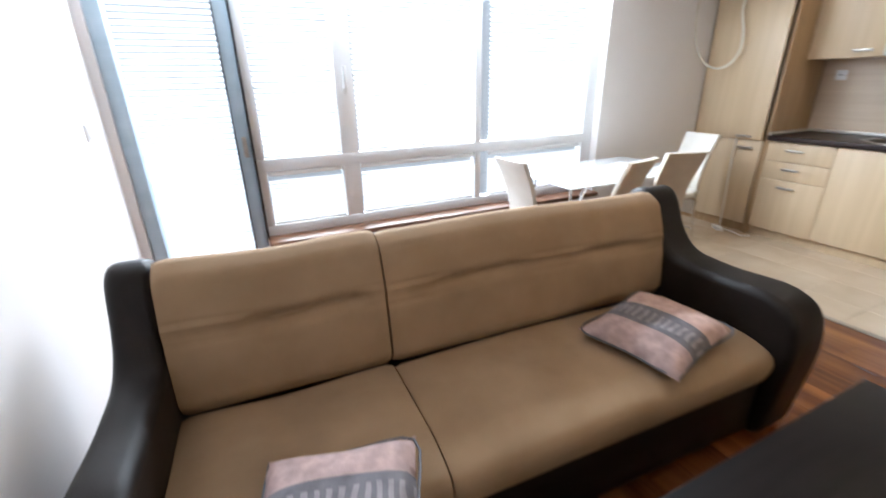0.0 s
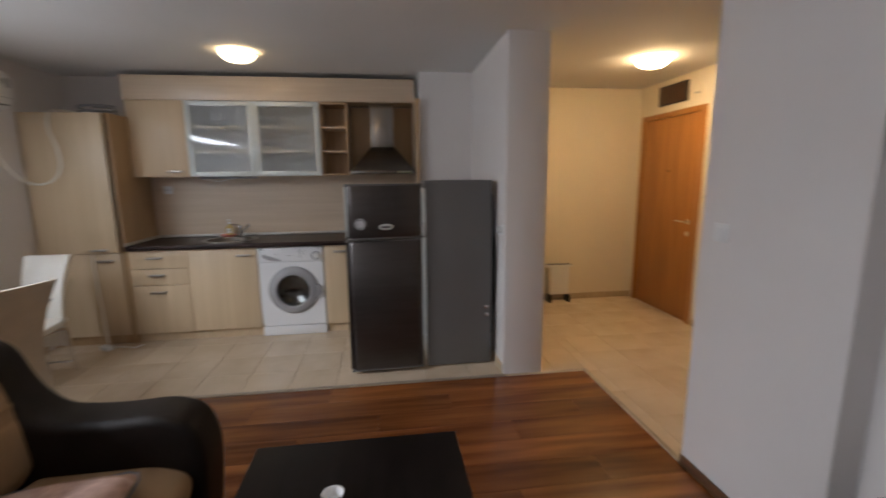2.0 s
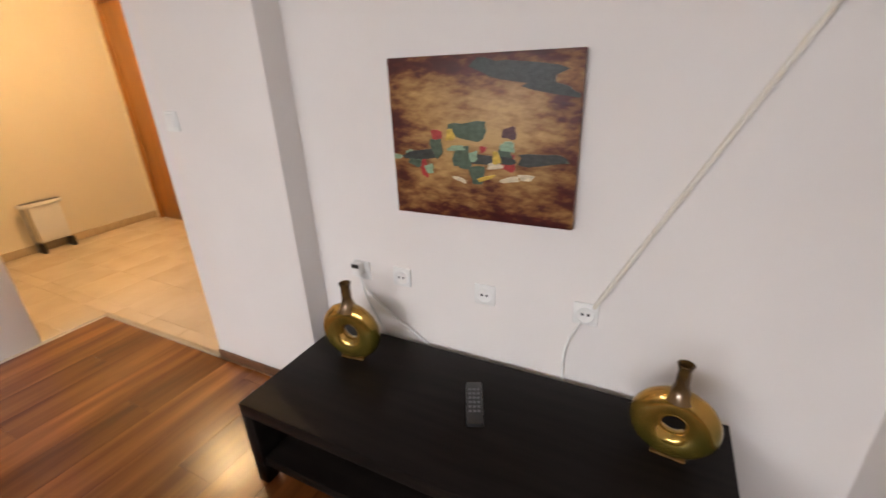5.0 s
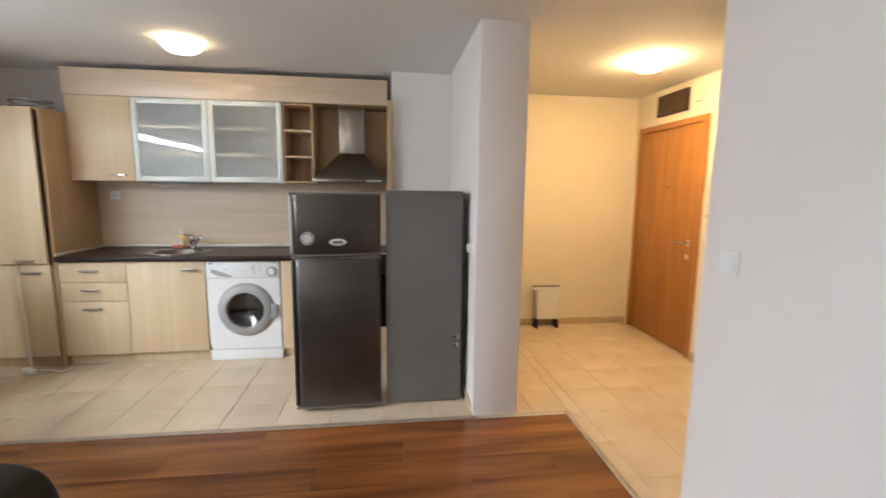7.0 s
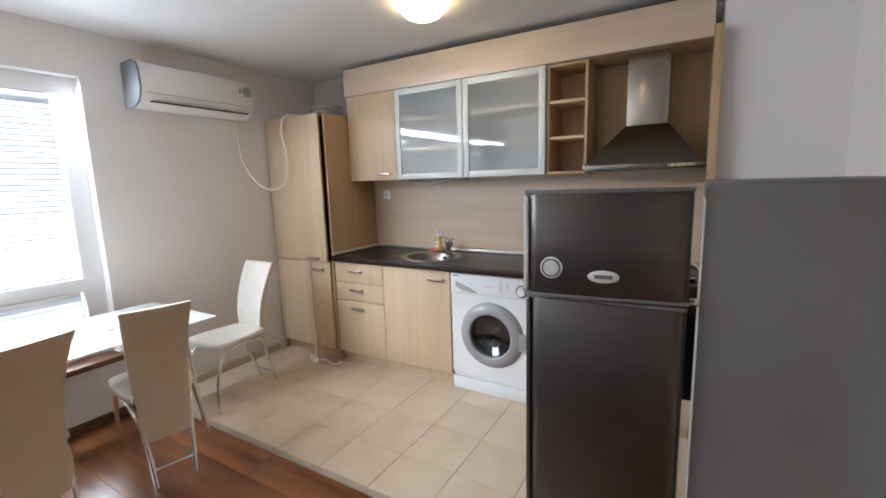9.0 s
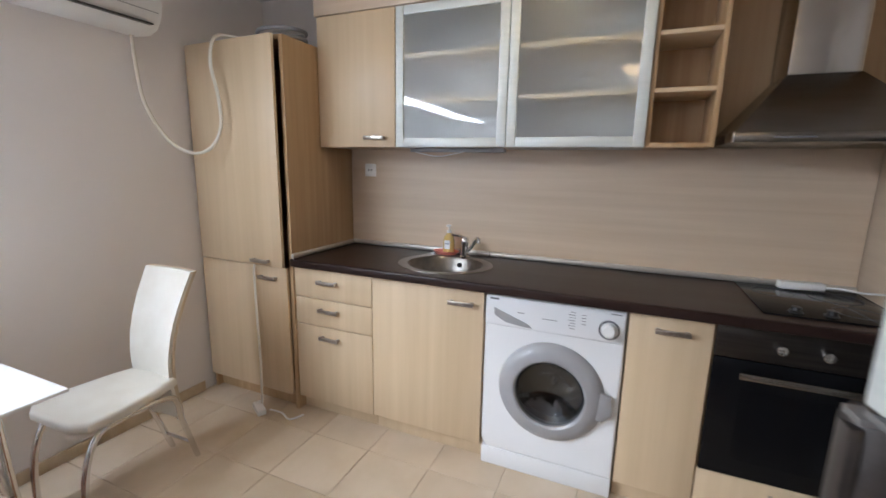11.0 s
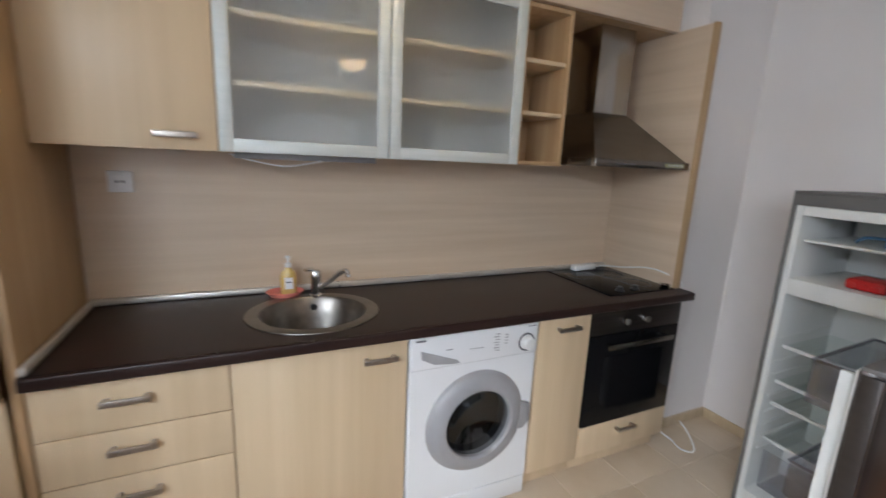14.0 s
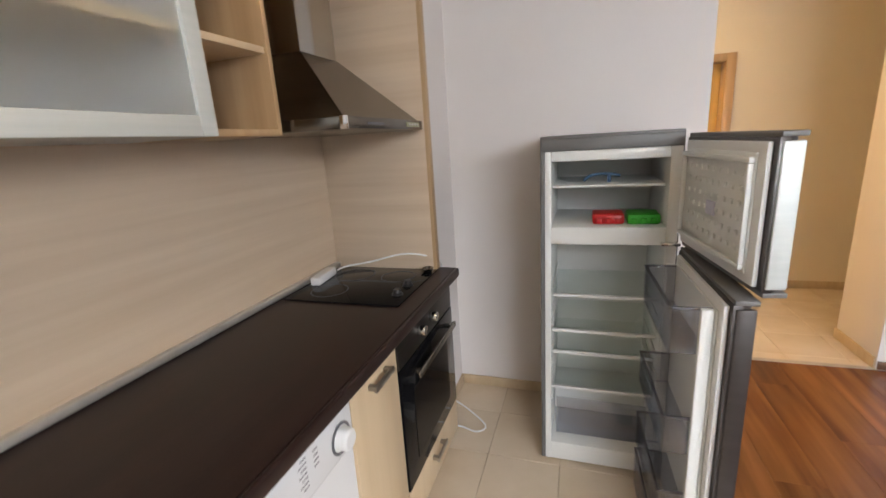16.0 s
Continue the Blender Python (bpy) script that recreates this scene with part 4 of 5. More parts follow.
for z in (0.40, 0.46):
    Shape().box(FX0 - 0.006, FX0, FY0 + 0.02, FY0 + 0.055, z, z + 0.025, 0.002).make("label", CHROME, fr)


def fridge_door(z0, z1, turn, freezer):
    """A door leaf hinged at the front corner; its local x runs from the hinge, local +y is the inside."""
    M = Matrix.Translation((FX0 + 0.002, FY1 + 0.008, 0)) @ Matrix.Rotation(radians(turn), 4, "Z") @ Matrix.Translation((0.028, 0, 0))
    L, D = 0.550, 0.062
    out = [(0.0, 0.0), (0.0, -0.02), (0.02, -0.045), (0.05, -0.058), (L / 2, -D), (L - 0.05, -0.058), (L - 0.02, -0.045), (L, -0.02), (L, 0.0)]
    s = Shape().prism([(u, -v) for u, v in out], "z", z0, z1, 0.004)
    bmesh.ops.transform(s.bm, matrix=M, verts=s.bm.verts)
    d = s.make("door", [INOX], fr)
    for za in (z1 - 0.001, z0 - 0.012):
        Shape().box(0.0, L, 0.003, 0.058, za, za + 0.013, 0.003, m=M).make("door_cap", GREYP, d)
    s = Shape().box(L - 0.014, L + 0.004, 0.006, 0.052, z0 + 0.01, z1 - 0.01, 0.004, m=M)
    s.make("door_edge", ALU if freezer else INOX, d)
    s = Shape().box(0.03, L - 0.02, -0.014, -0.0005, z0 + 0.01, z1 - 0.01, 0.004, m=M)
    s.make("gasket", WHITE, d)
    s = Shape()
    a, b = 0.055, L - 0.05
    s.box(a, b, -0.022, -0.0145, z0 + 0.035, z1 - 0.035, 0.004, m=M)
    if freezer:
        s.box(a, b, -0.036, -0.0225, z1 - 0.06, z1 - 0.045, 0.004, m=M).box(a, b, -0.036, -0.0225, z0 + 0.045, z0 + 0.06, 0.004, m=M)
        s.box(a, a + 0.016, -0.036, -0.0225, z0 + 0.06, z1 - 0.06, 0.004, m=M).box(b - 0.016, b, -0.036, -0.0225, z0 + 0.06, z1 - 0.06, 0.004, m=M)
        for i in range(9):
            for j in range(6):
                s.box(a + 0.045 + i * 0.042, a + 0.063 + i * 0.042, -0.026, -0.0215, z0 + 0.085 + j * 0.038, z0 + 0.10 + j * 0.038, 0.003, seg=1, m=M)
    else:
        s.box(a, a + 0.02, -0.055, -0.0225, z0 + 0.035, z1 - 0.035, 0.006, m=M).box(b - 0.02, b, -0.055, -0.0225, z0 + 0.035, z1 - 0.035, 0.006, m=M)
    s.make("door_liner", LINER, d)
    if freezer:
        Shape().box(0.26, 0.31, -0.0285, -0.0225, z0 + 0.15, z0 + 0.19, 0.001, m=M).make("printed_label", surface("lilac_print", (0.45, 0.42, 0.55), (0.6, 0.58, 0.68), (40, 40, 40), 0.5), d)
        P = M @ pose(0.07 + 0.38, 0.0605, z0 + 0.10, -90, 0, 0)
        Shape().turned([(0, 0.004), (0.036, 0.004), (0.040, 0.002), (0.040, -0.002)], P, 36).make("round_sticker", surface("sticker_grey", (0.5, 0.52, 0.54), (0.75, 0.76, 0.78), (60, 60, 60), 0.4), d)
        Shape().turned([(0.034, 0.0045), (0.034, 0.0052), (0.028, 0.0052), (0.028, 0.0045)], P, 36).make("sticker_ring", INK, d)
        P = M @ pose(0.27, 0.0615, z0 + 0.075, -90, 0, 0)
        Shape().turned([(0, 0.003), (0.020, 0.003), (0.023, 0.001), (0.023, -0.002)], P, 32, sx=2.3).make("oval_badge", ALU, d)
        Shape().box(-0.030, 0.030, -0.007, 0.007, 0.0025, 0.0040, 0.0, m=P).make("badge_mark", INK, d)
    else:
        for z, h in ((0.855, 0.135), (0.53, 0.12), (0.26, 0.13), (0.06, 0.16)):
            s = Shape().box(a + 0.021, b - 0.021, -0.125, -0.121, z, z + h, 0.001, m=M).box(a + 0.021, b - 0.021, -0.12, -0.024, z, z + 0.004, 0.001, m=M)
            s.box(a + 0.0205, a + 0.0245, -0.12, -0.024, z, z + h, 0.001, m=M).box(b - 0.0245, b - 0.0205, -0.12, -0.024, z, z + h, 0.001, m=M)
            s.make("door_bin", CRYSTAL, d).visible_shadow = False
            s = Shape().box(a + 0.019, b - 0.019, -0.128, -0.119, z + h - 0.004, z + h + 0.004, 0.002, m=M)
            s.box(a + 0.019, a + 0.026, -0.119, -0.024, z + h - 0.004, z + h + 0.004, 0.002, m=M).box(b - 0.026, b - 0.019, -0.119, -0.024, z + h - 0.004, z + h + 0.004, 0.002, m=M)
            s.make("bin_rim", SMOKE, d)
    return d


fridge_door(1.062, 1.432, 97.5, True)
fridge_door(0.045, 1.030, 92.0, False)
Shape().box(FX0 - 0.004, FX0 + 0.06, FY1 + 0.002, FY1 + 0.03, 1.040, 1.052, 0.002).make("hinge", CHROME, fr)
for i, (mat, word) in enumerate(((RED, "red"), (GREEN, "green"))):
    x0 = 3.765 - i * 0.13
    b = thing("ice_tray", pose(x0 - 0.06, -0.42, 1.105), f"{word} plastic ice cube tray lying in the freezer", "ice tray", "ice trays")
    s = Shape().box(x0 - 0.12, x0, -0.47, -0.345, 1.106, 1.146, 0.010)
    for k in range(3):
        s.box(x0 - 0.107 + k * 0.036, x0 - 0.085 + k * 0.036, -0.349, -0.340, 1.108, 1.132, 0.004)
    s.make("tray", mat, b)
b = thing("ice_scraper", pose(3.72, -0.45, 1.265), "small blue plastic scraper on the freezer shelf", "scraper")
Shape().tube([(3.80, -0.45, 1.272), (3.77, -0.44, 1.295), (3.70, -0.44, 1.298), (3.66, -0.44, 1.29)], 0.006).box(3.695, 3.71, -0.445, -0.435, 1.2655, 1.296, 0.002).make("body", surface("blue_plastic", (0.05, 0.12, 0.22), (0.07, 0.16, 0.28), (9, 9, 9), 0.4), b)

# ---------------------------------------------------------------- air conditioner and cables
ac = thing("air_conditioner", pose(3.70, 2.9, 2.02), "white wall-mounted split air conditioner", "air conditioner")
prof = [(2.999, 2.025), (2.999, 2.305), (2.86, 2.310), (2.815, 2.29), (2.795, 2.24), (2.79, 2.14), (2.805, 2.085), (2.84, 2.04), (2.90, 2.020)]
Shape().prism(prof, "x", 3.302, 4.105, 0.010).make("body", WHITE, ac)
# left end: shade on the white casing put into a dark grey colour
Shape().prism([(y - 0.001, z) for y, z in prof], "x", 3.288, 3.303, 0.004).make("end_cap", surface("shade_toned_plastic", (0.16, 0.17, 0.18), (0.20, 0.21, 0.22), (6, 6, 6), 0.4), ac)
s = Shape().box(3.36, 4.06, 2.803, 2.850, 2.052, 2.058, 0.001, m=Matrix.Identity(4))
s.make("air_slot", DARK, ac)
Shape().box(3.33, 4.08, 2.7905, 2.7935, 2.105, 2.108, 0).make("panel_joint", GREY, ac)
Shape().turned([(0, 0.003), (0.034, 0.003), (0.038, 0.0), (0.038, -0.01)], pose(4.055, 2.7915, 2.215, 90, 0, 0), 32).make("badge", GREY, ac)
Shape().box(3.985, 4.005, 2.788, 2.793, 2.20, 2.235, 0.002).make("label", GREY, ac)

cable = thing("loose_cable", pose(4.2, 2.8, 1.5), "loose cream cable looping from air conditioner over cabinet", "cable")
Shape().tube([(4.06, 2.975, 2.03), (4.07, 2.985, 1.90), (4.08, 2.96, 1.70), (4.14, 2.90, 1.53), (4.21, 2.82, 1.46), (4.25, 2.72, 1.49), (4.27, 2.66, 1.60), (4.275, 2.67, 1.76), (4.285, 2.72, 1.92), (4.30, 2.70, 2.045), (4.36, 2.66, 2.068), (4.50, 2.62, 2.060), (4.70, 2.60, 2.058)], 0.009, 10).make("cable", CABLE, cable)
cable = thing("plug_cable", pose(4.26, 2.5, 0), "cream extension cable hanging to a socket block", "cable")
Shape().tube([(4.335, 2.555, 0.853), (4.325, 2.553, 0.80), (4.318, 2.545, 0.55), (4.30, 2.52, 0.30), (4.275, 2.50, 0.10), (4.262, 2.49, 0.045)], 0.0065, 8).make("cable", CABLE, cable)
Shape().box(-0.06, 0.06, -0.024, 0.024, 0.001, 0.036, 0.006, m=pose(4.25, 2.50, 0, 0, 0, 60)).make("socket_block", WHITE, cable)
Shape().tube([(4.27, 2.44, 0.015), (4.28, 2.36, 0.008), (4.25, 2.28, 0.006), (4.32, 2.24, 0.006)], 0.005, 8).make("lead", WHITE, cable)

b = thing("coiled_hose", pose(4.6, 2.5, 2.05), "grey coiled hose lying on the tall cabinet", "hose")
pts = [(4.60 + 0.13 * math.cos(a * 0.7), 2.52 + 0.13 * math.sin(a * 0.7), 2.064 + 0.0045 * a) for a in range(0, 20)]
Shape().tube(pts, 0.011, 8).make("hose", GREY, b)
sw = wall_socket(pose(3.345, -0.85, 1.10, 0, 0, 90), "white wall socket with plug behind the fridge")
Shape().box(-0.045, -0.012, -0.02, 0.02, -0.025, 0.025, 0.006).make("plug", WHITE, sw, False)
sw.matrix_basis = pose(3.345, -0.85, 1.10, 0, 0, -90)

# ---------------------------------------------------------------- radiator under the window
rad = thing("radiator", pose(1.2, 2.9, 0.06), "white ribbed aluminium radiator below the window sill", "radiator")
for i in range(18):
    x = 0.46 + i * 0.08
    Shape().box(x + 0.002, x + 0.078, 2.83, 2.905, 0.08, 0.365, 0.012).box(x + 0.012, x + 0.068, 2.835, 2.90, 0.362, 0.372, 0.003).make("rib", WHITE, rad)
Shape().rod((0.42, 2.87, 0.11), (1.94, 2.87, 0.11), 0.014).rod((0.42, 2.87, 0.32), (1.94, 2.87, 0.32), 0.014).rod((0.48, 2.87, 0.0), (0.48, 2.87, 0.09), 0.012).rod((1.86, 2.87, 0.0), (1.86, 2.87, 0.09), 0.012).make("pipe", WHITE, rad)

# ---------------------------------------------------------------- dining table and chairs
table = thing("dining_table", pose(2.61, 2.46, 0), "white glass dining table on chrome tube legs", "table")
Shape().box(2.00, 3.22, 2.12, 2.83, 0.738, 0.750, 0.004).make("top", TOPGLASS, table)
Shape().box(2.10, 3.12, 2.22, 2.73, 0.712, 0.737, 0.003).make("frame", GREY, table)
for x, y, k in ((2.12, 2.22, -1), (2.12, 2.73, -1), (3.10, 2.22, 1), (3.10, 2.73, 1)):
    Shape().tube([(x - 0.10 * k, y, 0.715), (x - 0.055 * k, y, 0.60), (x + 0.0 * k, y, 0.30), (x + 0.045 * k, y, 0.0)], 0.013).make("leg", CHROME, table)
    Shape().tube([(x + 0.0 * k, y + 0.03, 0.715), (x + 0.005 * k, y + 0.022, 0.45), (x + 0.035 * k, y + 0.012, 0.06)], 0.011).make("leg_brace", CHROME, table)

paper = thing("folded_papers", pose(2.75, 2.45, 0.751), "white papers lying on the table", "papers")
Shape().box(-0.11, 0.11, -0.08, 0.08, 0.0, 0.006, 0.001, m=pose(2.85, 2.50, 0.7505, 0, 0, 15)).make("sheet", WHITE, paper)


def chair(m, label, cover):
    """High-backed chair facing local +y, on bent chrome tubes."""
    b = thing("dining_chair", m, label, "chair", "chairs round the table")
    s = Shape()
    nx, ny = 8, 8
    # padded seat
    s.prism([(-0.135, -0.165), (0.135, -0.165), (0.165, -0.06), (0.188, 0.10), (0.178, 0.21), (0.12, 0.245), (-0.12, 0.245), (-0.178, 0.21), (-0.188, 0.10), (-0.165, -0.06)], "z", 0.425, 0.47, 0.016, seg=3)
    s.make("seat", LEATHER, b, False)

    def panel(y_shift, t, grow):
        q = Shape()
        rows = []
        for j in range(11):
            u = j / 10
            z = 0.235 + 0.695 * u
            hw = (0.108 + 0.042 * u - (0.02 if u < 0.05 else 0)) + grow
            y = -0.215 + 0.062 * math.sin(math.pi * u) - 0.085 * u * u + y_shift
            rows.append((z, hw, y))
        for face in (0, 1):
            grid = [[q.bm.verts.new((hw * (2 * i / 8 - 1), y + (t if face else 0) - 0.012 * (1 - (2 * i / 8 - 1) ** 2), z)) for i in range(9)] for z, hw, y in rows]
            for r0, r1 in zip(grid, grid[1:]):
                for i in range(8):
                    q.bm.faces.new((r0[i], r0[i + 1], r1[i + 1], r1[i]))
            if face == 0:
                first = grid
        for r0, r1, s0, s1 in zip(first, first[1:], grid, grid[1:]):
            q.bm.faces.new((r0[0], r1[0], s1[0], s0[0]))
            q.bm.faces.new((r0[8], r1[8], s1[8], s0[8]))
        for k in (0, -1):
            for i in range(8):
                q.bm.faces.new((first[k][i], first[k][i + 1], grid[k][i + 1], grid[k][i]))
        return q

    panel(0.0, 0.014, 0.0).make("back_cover", cover, b, False, 50)
    panel(0.015, 0.016, -0.001).make("back_pad", LEATHER, b, False, 50)
    for k in (-1, 1):
        Shape().tube([(k * 0.165, 0.25, 0.0), (k * 0.163, 0.235, 0.25), (k * 0.158, 0.17, 0.40), (k * 0.15, 0.04, 0.418), (k * 0.13, -0.14, 0.38), (k * 0.105, -0.19, 0.24), (k * 0.088, -0.262, 0.0)], 0.0125).make("leg", CHROME, b, False)
    Shape().rod((-0.094, -0.238, 0.085), (0.094, -0.238, 0.085), 0.008).make("stretcher", CHROME, b, False)
    return b


white_chair = "white leatherette high-back chair with chrome legs by the table"
first = chair(pose(2.90, 2.23, 0, 0, 0, -15), white_chair, TAN)
copy_thing(first, pose(2.295, 2.175, 0, 0, 0, 11))
copy_thing(first, pose(3.575, 2.56, 0, 0, 0, 91))
# window light on this back is put into a white cover instead of beige
chair(pose(1.96, 2.34, 0, 0, 0, -88), "white leatherette chair at the table end, back coloured white as window-lit", LEATHER)

# ---------------------------------------------------------------- sofa
SOFA = pose(0.815, 1.48, 0, 0, 0, -2.5)
sofa = thing("sofa", SOFA, "beige suede sofa with black leatherette arms and base", "sofa")


def cushion(name, x0, x1, prof, mat, parent, folds=()):
    """A padded cushion: a rounded outline in (y, z) drawn along x, slightly crowned at the ends."""
    s = Shape()
    rings, n = [], 41
    for i in range(n):
        u = i / (n - 1)
        e = min(u, 1 - u) * (x1 - x0)
        k = 1 if e > 0.05 else 0.965 + 0.035 * math.sqrt(max(0, 1 - (1 - e / 0.05) ** 2))
        cy, cz = sum(p[0] for p in prof) / len(prof), sum(p[1] for p in prof) / len(prof)
        sag = 0.006 * math.sin(7 * u + x0 * 5)
        deep = 0.15 + 0.85 * max([min(1, max(0, (u - a) / 0.08)) * min(1, max(0, (b - u) / 0.08)) for a, b in folds] or [0])
        shaped = [(-0.106 + (y + 0.106) * deep if y > -0.106 else y, z) if folds and y < -0.055 and 0.67 < z < 0.722 else (y, z) for y, z in prof]
        rings.append([s.bm.verts.new((x0 + (x1 - x0) * u, cy + (y - cy) * k, cz + (z - cz) * k + sag * (1 if z > cz else 0))) for y, z in shaped])
    m = len(prof)
    for a, b in zip(rings, rings[1:]):
        for j in range(m):
            s.bm.faces.new((a[j], a[(j + 1) % m], b[(j + 1) % m], b[j]))
    s.bm.faces.new(rings[0])
    s.bm.faces.new(rings[-1])
    return s.make(name, mat, parent, False, 60)


def rounded(pts, r=0.04, n=4):
    out = []
    for i, p in enumerate(pts):
        a, b, c = Vector(pts[i - 1]), Vector(p), Vector(pts[(i + 1) % len(pts)])
        d0, d1 = (a - b), (c - b)
        q0, q1 = b + d0.normalized() * min(r, d0.length / 2.2), b + d1.normalized() * min(r, d1.length / 2.2)
        for k in range(n + 1):
            t = k / n
            v = q0 * (1 - t) ** 2 + b * 2 * t * (1 - t) + q1 * t * t
            out.append((v.x, v.y))
    return out


BACK = rounded([(-0.10, 0.40), (-0.135, 0.46), (-0.118, 0.60), (-0.108, 0.665), (-0.062, 0.693), (-0.098, 0.725), (-0.050, 0.86), (0.02, 0.90), (0.10, 0.87), (0.13, 0.60), (0.12, 0.40)], 0.024)
SEAT = rounded([(-0.13, 0.30), (-0.10, 0.42), (-0.55, 0.440), (-0.665, 0.41), (-0.685, 0.36), (-0.66, 0.27)], 0.05)
for x0, x1, folds in ((-0.970, -0.285, [(0.30, 0.93)]), (-0.277, 1.06, [(0.12, 0.47), (0.62, 0.92)])):
    cushion("back_cushion", x0, x1, BACK, SUEDE, sofa, folds)
    cushion("seat_cushion", x0, x1, SEAT, SUEDE, sofa)
Shape().box(-0.98, 1.07, -0.645, 0.16, 0.03, 0.285, 0.015).make("base", BLEATHER, sofa, False)
Shape().box(-0.98, 1.07, 0.10, 0.18, 0.28, 0.84, 0.02).make("back_frame", BLEATHER, sofa, False)
ARM = rounded([(0.19, 0.0), (0.20, 0.50), (0.17, 0.86), (0.08, 0.90), (0.01, 0.865), (-0.06, 0.70), (-0.15, 0.618), (-0.35, 0.608), (-0.57, 0.628), (-0.685, 0.585), (-0.722, 0.46), (-0.715, 0.30), (-0.68, 0.0)], 0.07, 5)
for x0, x1 in ((-1.108, -0.973), (1.063, 1.262)):
    s = Shape().prism(ARM, "x", x0, x1, 0.035, seg=4)
    s.make("arm", BLEATHER, sofa, False, 50)


def pillow(m, label):
    b = thing("cushion", m, label, "cushion", "sofa cushions")
    s = Shape()
    n = 18
    top, bot = [], []
    for j in range(n + 1):
        rt, rb = [], []
        for i in range(n + 1):
            u, v = 2 * i / n - 1, 2 * j / n - 1
            px, py = 0.225 * u * (1 - 0.06 * (1 - v * v) * abs(u)), 0.195 * v * (1 - 0.07 * (1 - u * u) * abs(v))
            h = 0.055 * ((1 - u**4) * (1 - v**4)) ** 0.6 + 0.004 * math.sin(9 * u + 4 * v)
            rt.append(s.bm.verts.new((px, py, 0.045 + h)))
            rb.append(s.bm.verts.new((px, py, 0.045 - 0.8 * h - (0.002 if 0 < i < n and 0 < j < n else 0))))
        top.append(rt)
        bot.append(rb)
    for g in (top, bot):
        for r0, r1 in zip(g, g[1:]):
            for i in range(n):
                s.bm.faces.new((r0[i], r0[i + 1], r1[i + 1], r1[i]))
    bmesh.ops.remove_doubles(s.bm, verts=s.bm.verts, dist=0.006)
    s.make("cover", PILLOW, b, False, 80)
    q = Shape()
    q.tube([(-0.215, -0.19, 0.045), (0, -0.181, 0.045), (0.215, -0.19, 0.045), (0.212, 0, 0.045), (0.215, 0.19, 0.045), (0, 0.181, 0.045), (-0.215, 0.19, 0.045), (-0.212, 0, 0.045), (-0.215, -0.185, 0.045)], 0.004, 6)
    q.make("piping", INK, b, False)


def pillow_cloth():
    """Pink and grey bands across the cover, with pale blurred print bars on the grey."""
    m, t, p = material("striped_cushion_cloth")
    n, l = t.nodes.new, t.links.new
    tc, sp, cr = n("ShaderNodeTexCoord"), n("ShaderNodeSeparateXYZ"), n("ShaderNodeValToRGB")
    ad = n("ShaderNodeMath")
    ad.operation, ad.inputs[1].default_value = "MULTIPLY_ADD", 2.2
    ad.inputs[2].default_value = 0.5
    l(tc.outputs["Object"], sp.inputs[0])
    l(sp.outputs[0], ad.inputs[0])
    l(ad.outputs[0], cr.inputs[0])
    e = cr.color_ramp.elements
    cr.color_ramp.interpolation = "CONSTANT"
    e[0].position, e[0].color = 0.0, rgb((0.42, 0.30, 0.28))
    e[1].position, e[1].color = 0.30, rgb((0.15, 0.14, 0.155))
    for pos, c in ((0.60, (0.52, 0.36, 0.31)), (0.88, (0.33, 0.21, 0.16))):
        x = cr.color_ramp.elements.new(pos)
        x.color = rgb(c)
    nz, mx = n("ShaderNodeTexNoise"), n("ShaderNodeMixRGB")
    nz.inputs["Scale"].default_value, nz.inputs["Detail"].default_value = 28, 4
    l(tc.outputs["Object"], nz.inputs[0])
    mx.blend_type, mx.inputs[0].default_value = "OVERLAY", 0.5
    wv, th, band, mul, pr = n("ShaderNodeTexWave"), n("ShaderNodeMath"), n("ShaderNodeValToRGB"), n("ShaderNodeMath"), n("ShaderNodeMixRGB")
    wv.bands_direction = "Y"
    wv.inputs["Scale"].default_value, wv.inputs["Distortion"].default_value = 11, 3.0
    l(tc.outputs["Object"], wv.inputs[0])
    th.operation, th.inputs[1].default_value = "GREATER_THAN", 0.55
    l(wv.outputs[1], th.inputs[0])
    band.color_ramp.interpolation = "CONSTANT"
    band.color_ramp.elements[0].color = rgb((0, 0, 0))
    band.color_ramp.elements[1].position, band.color_ramp.elements[1].color = 0.36, rgb((0.8, 0.8, 0.8))
    band.color_ramp.elements.new(0.53).color = rgb((0, 0, 0))
    l(ad.outputs[0], band.inputs[0])
    mul.operation = "MULTIPLY"
    l(th.outputs[0], mul.inputs[0])
    l(band.outputs[0], mul.inputs[1])
    l(mul.outputs[0], pr.inputs[0])
    l(cr.outputs[0], pr.inputs[1])
    pr.inputs[2].default_value = rgb((0.30, 0.275, 0.28))
    l(pr.outputs[0], mx.inputs[1])
    l(nz.outputs[0], mx.inputs[2])
    l(mx.outputs[0], p.inputs["Base Color"])
    p.inputs["Roughness"].default_value = 0.9
    bp = n("ShaderNodeBump")
    bp.inputs["Strength"].default_value, bp.inputs["Distance"].default_value = 0.3, 0.003
    n2 = n("ShaderNodeTexNoise")
    n2.inputs["Scale"].default_value = 240
    l(tc.outputs["Object"], n2.inputs[0])
    l(n2.outputs[0], bp.inputs["Height"])
    l(bp.outputs[0], p.inputs["Normal"])
    return m


PILLOW = pillow_cloth()
pillow(pose(1.495, 1.025, 0.437, 2, -3, 12), "pink and grey striped cushion lying on the sofa seat")
pillow(pose(0.195, 0.775, 0.437, 3, 0, 253), "pink and grey printed cushion at the sofa front")

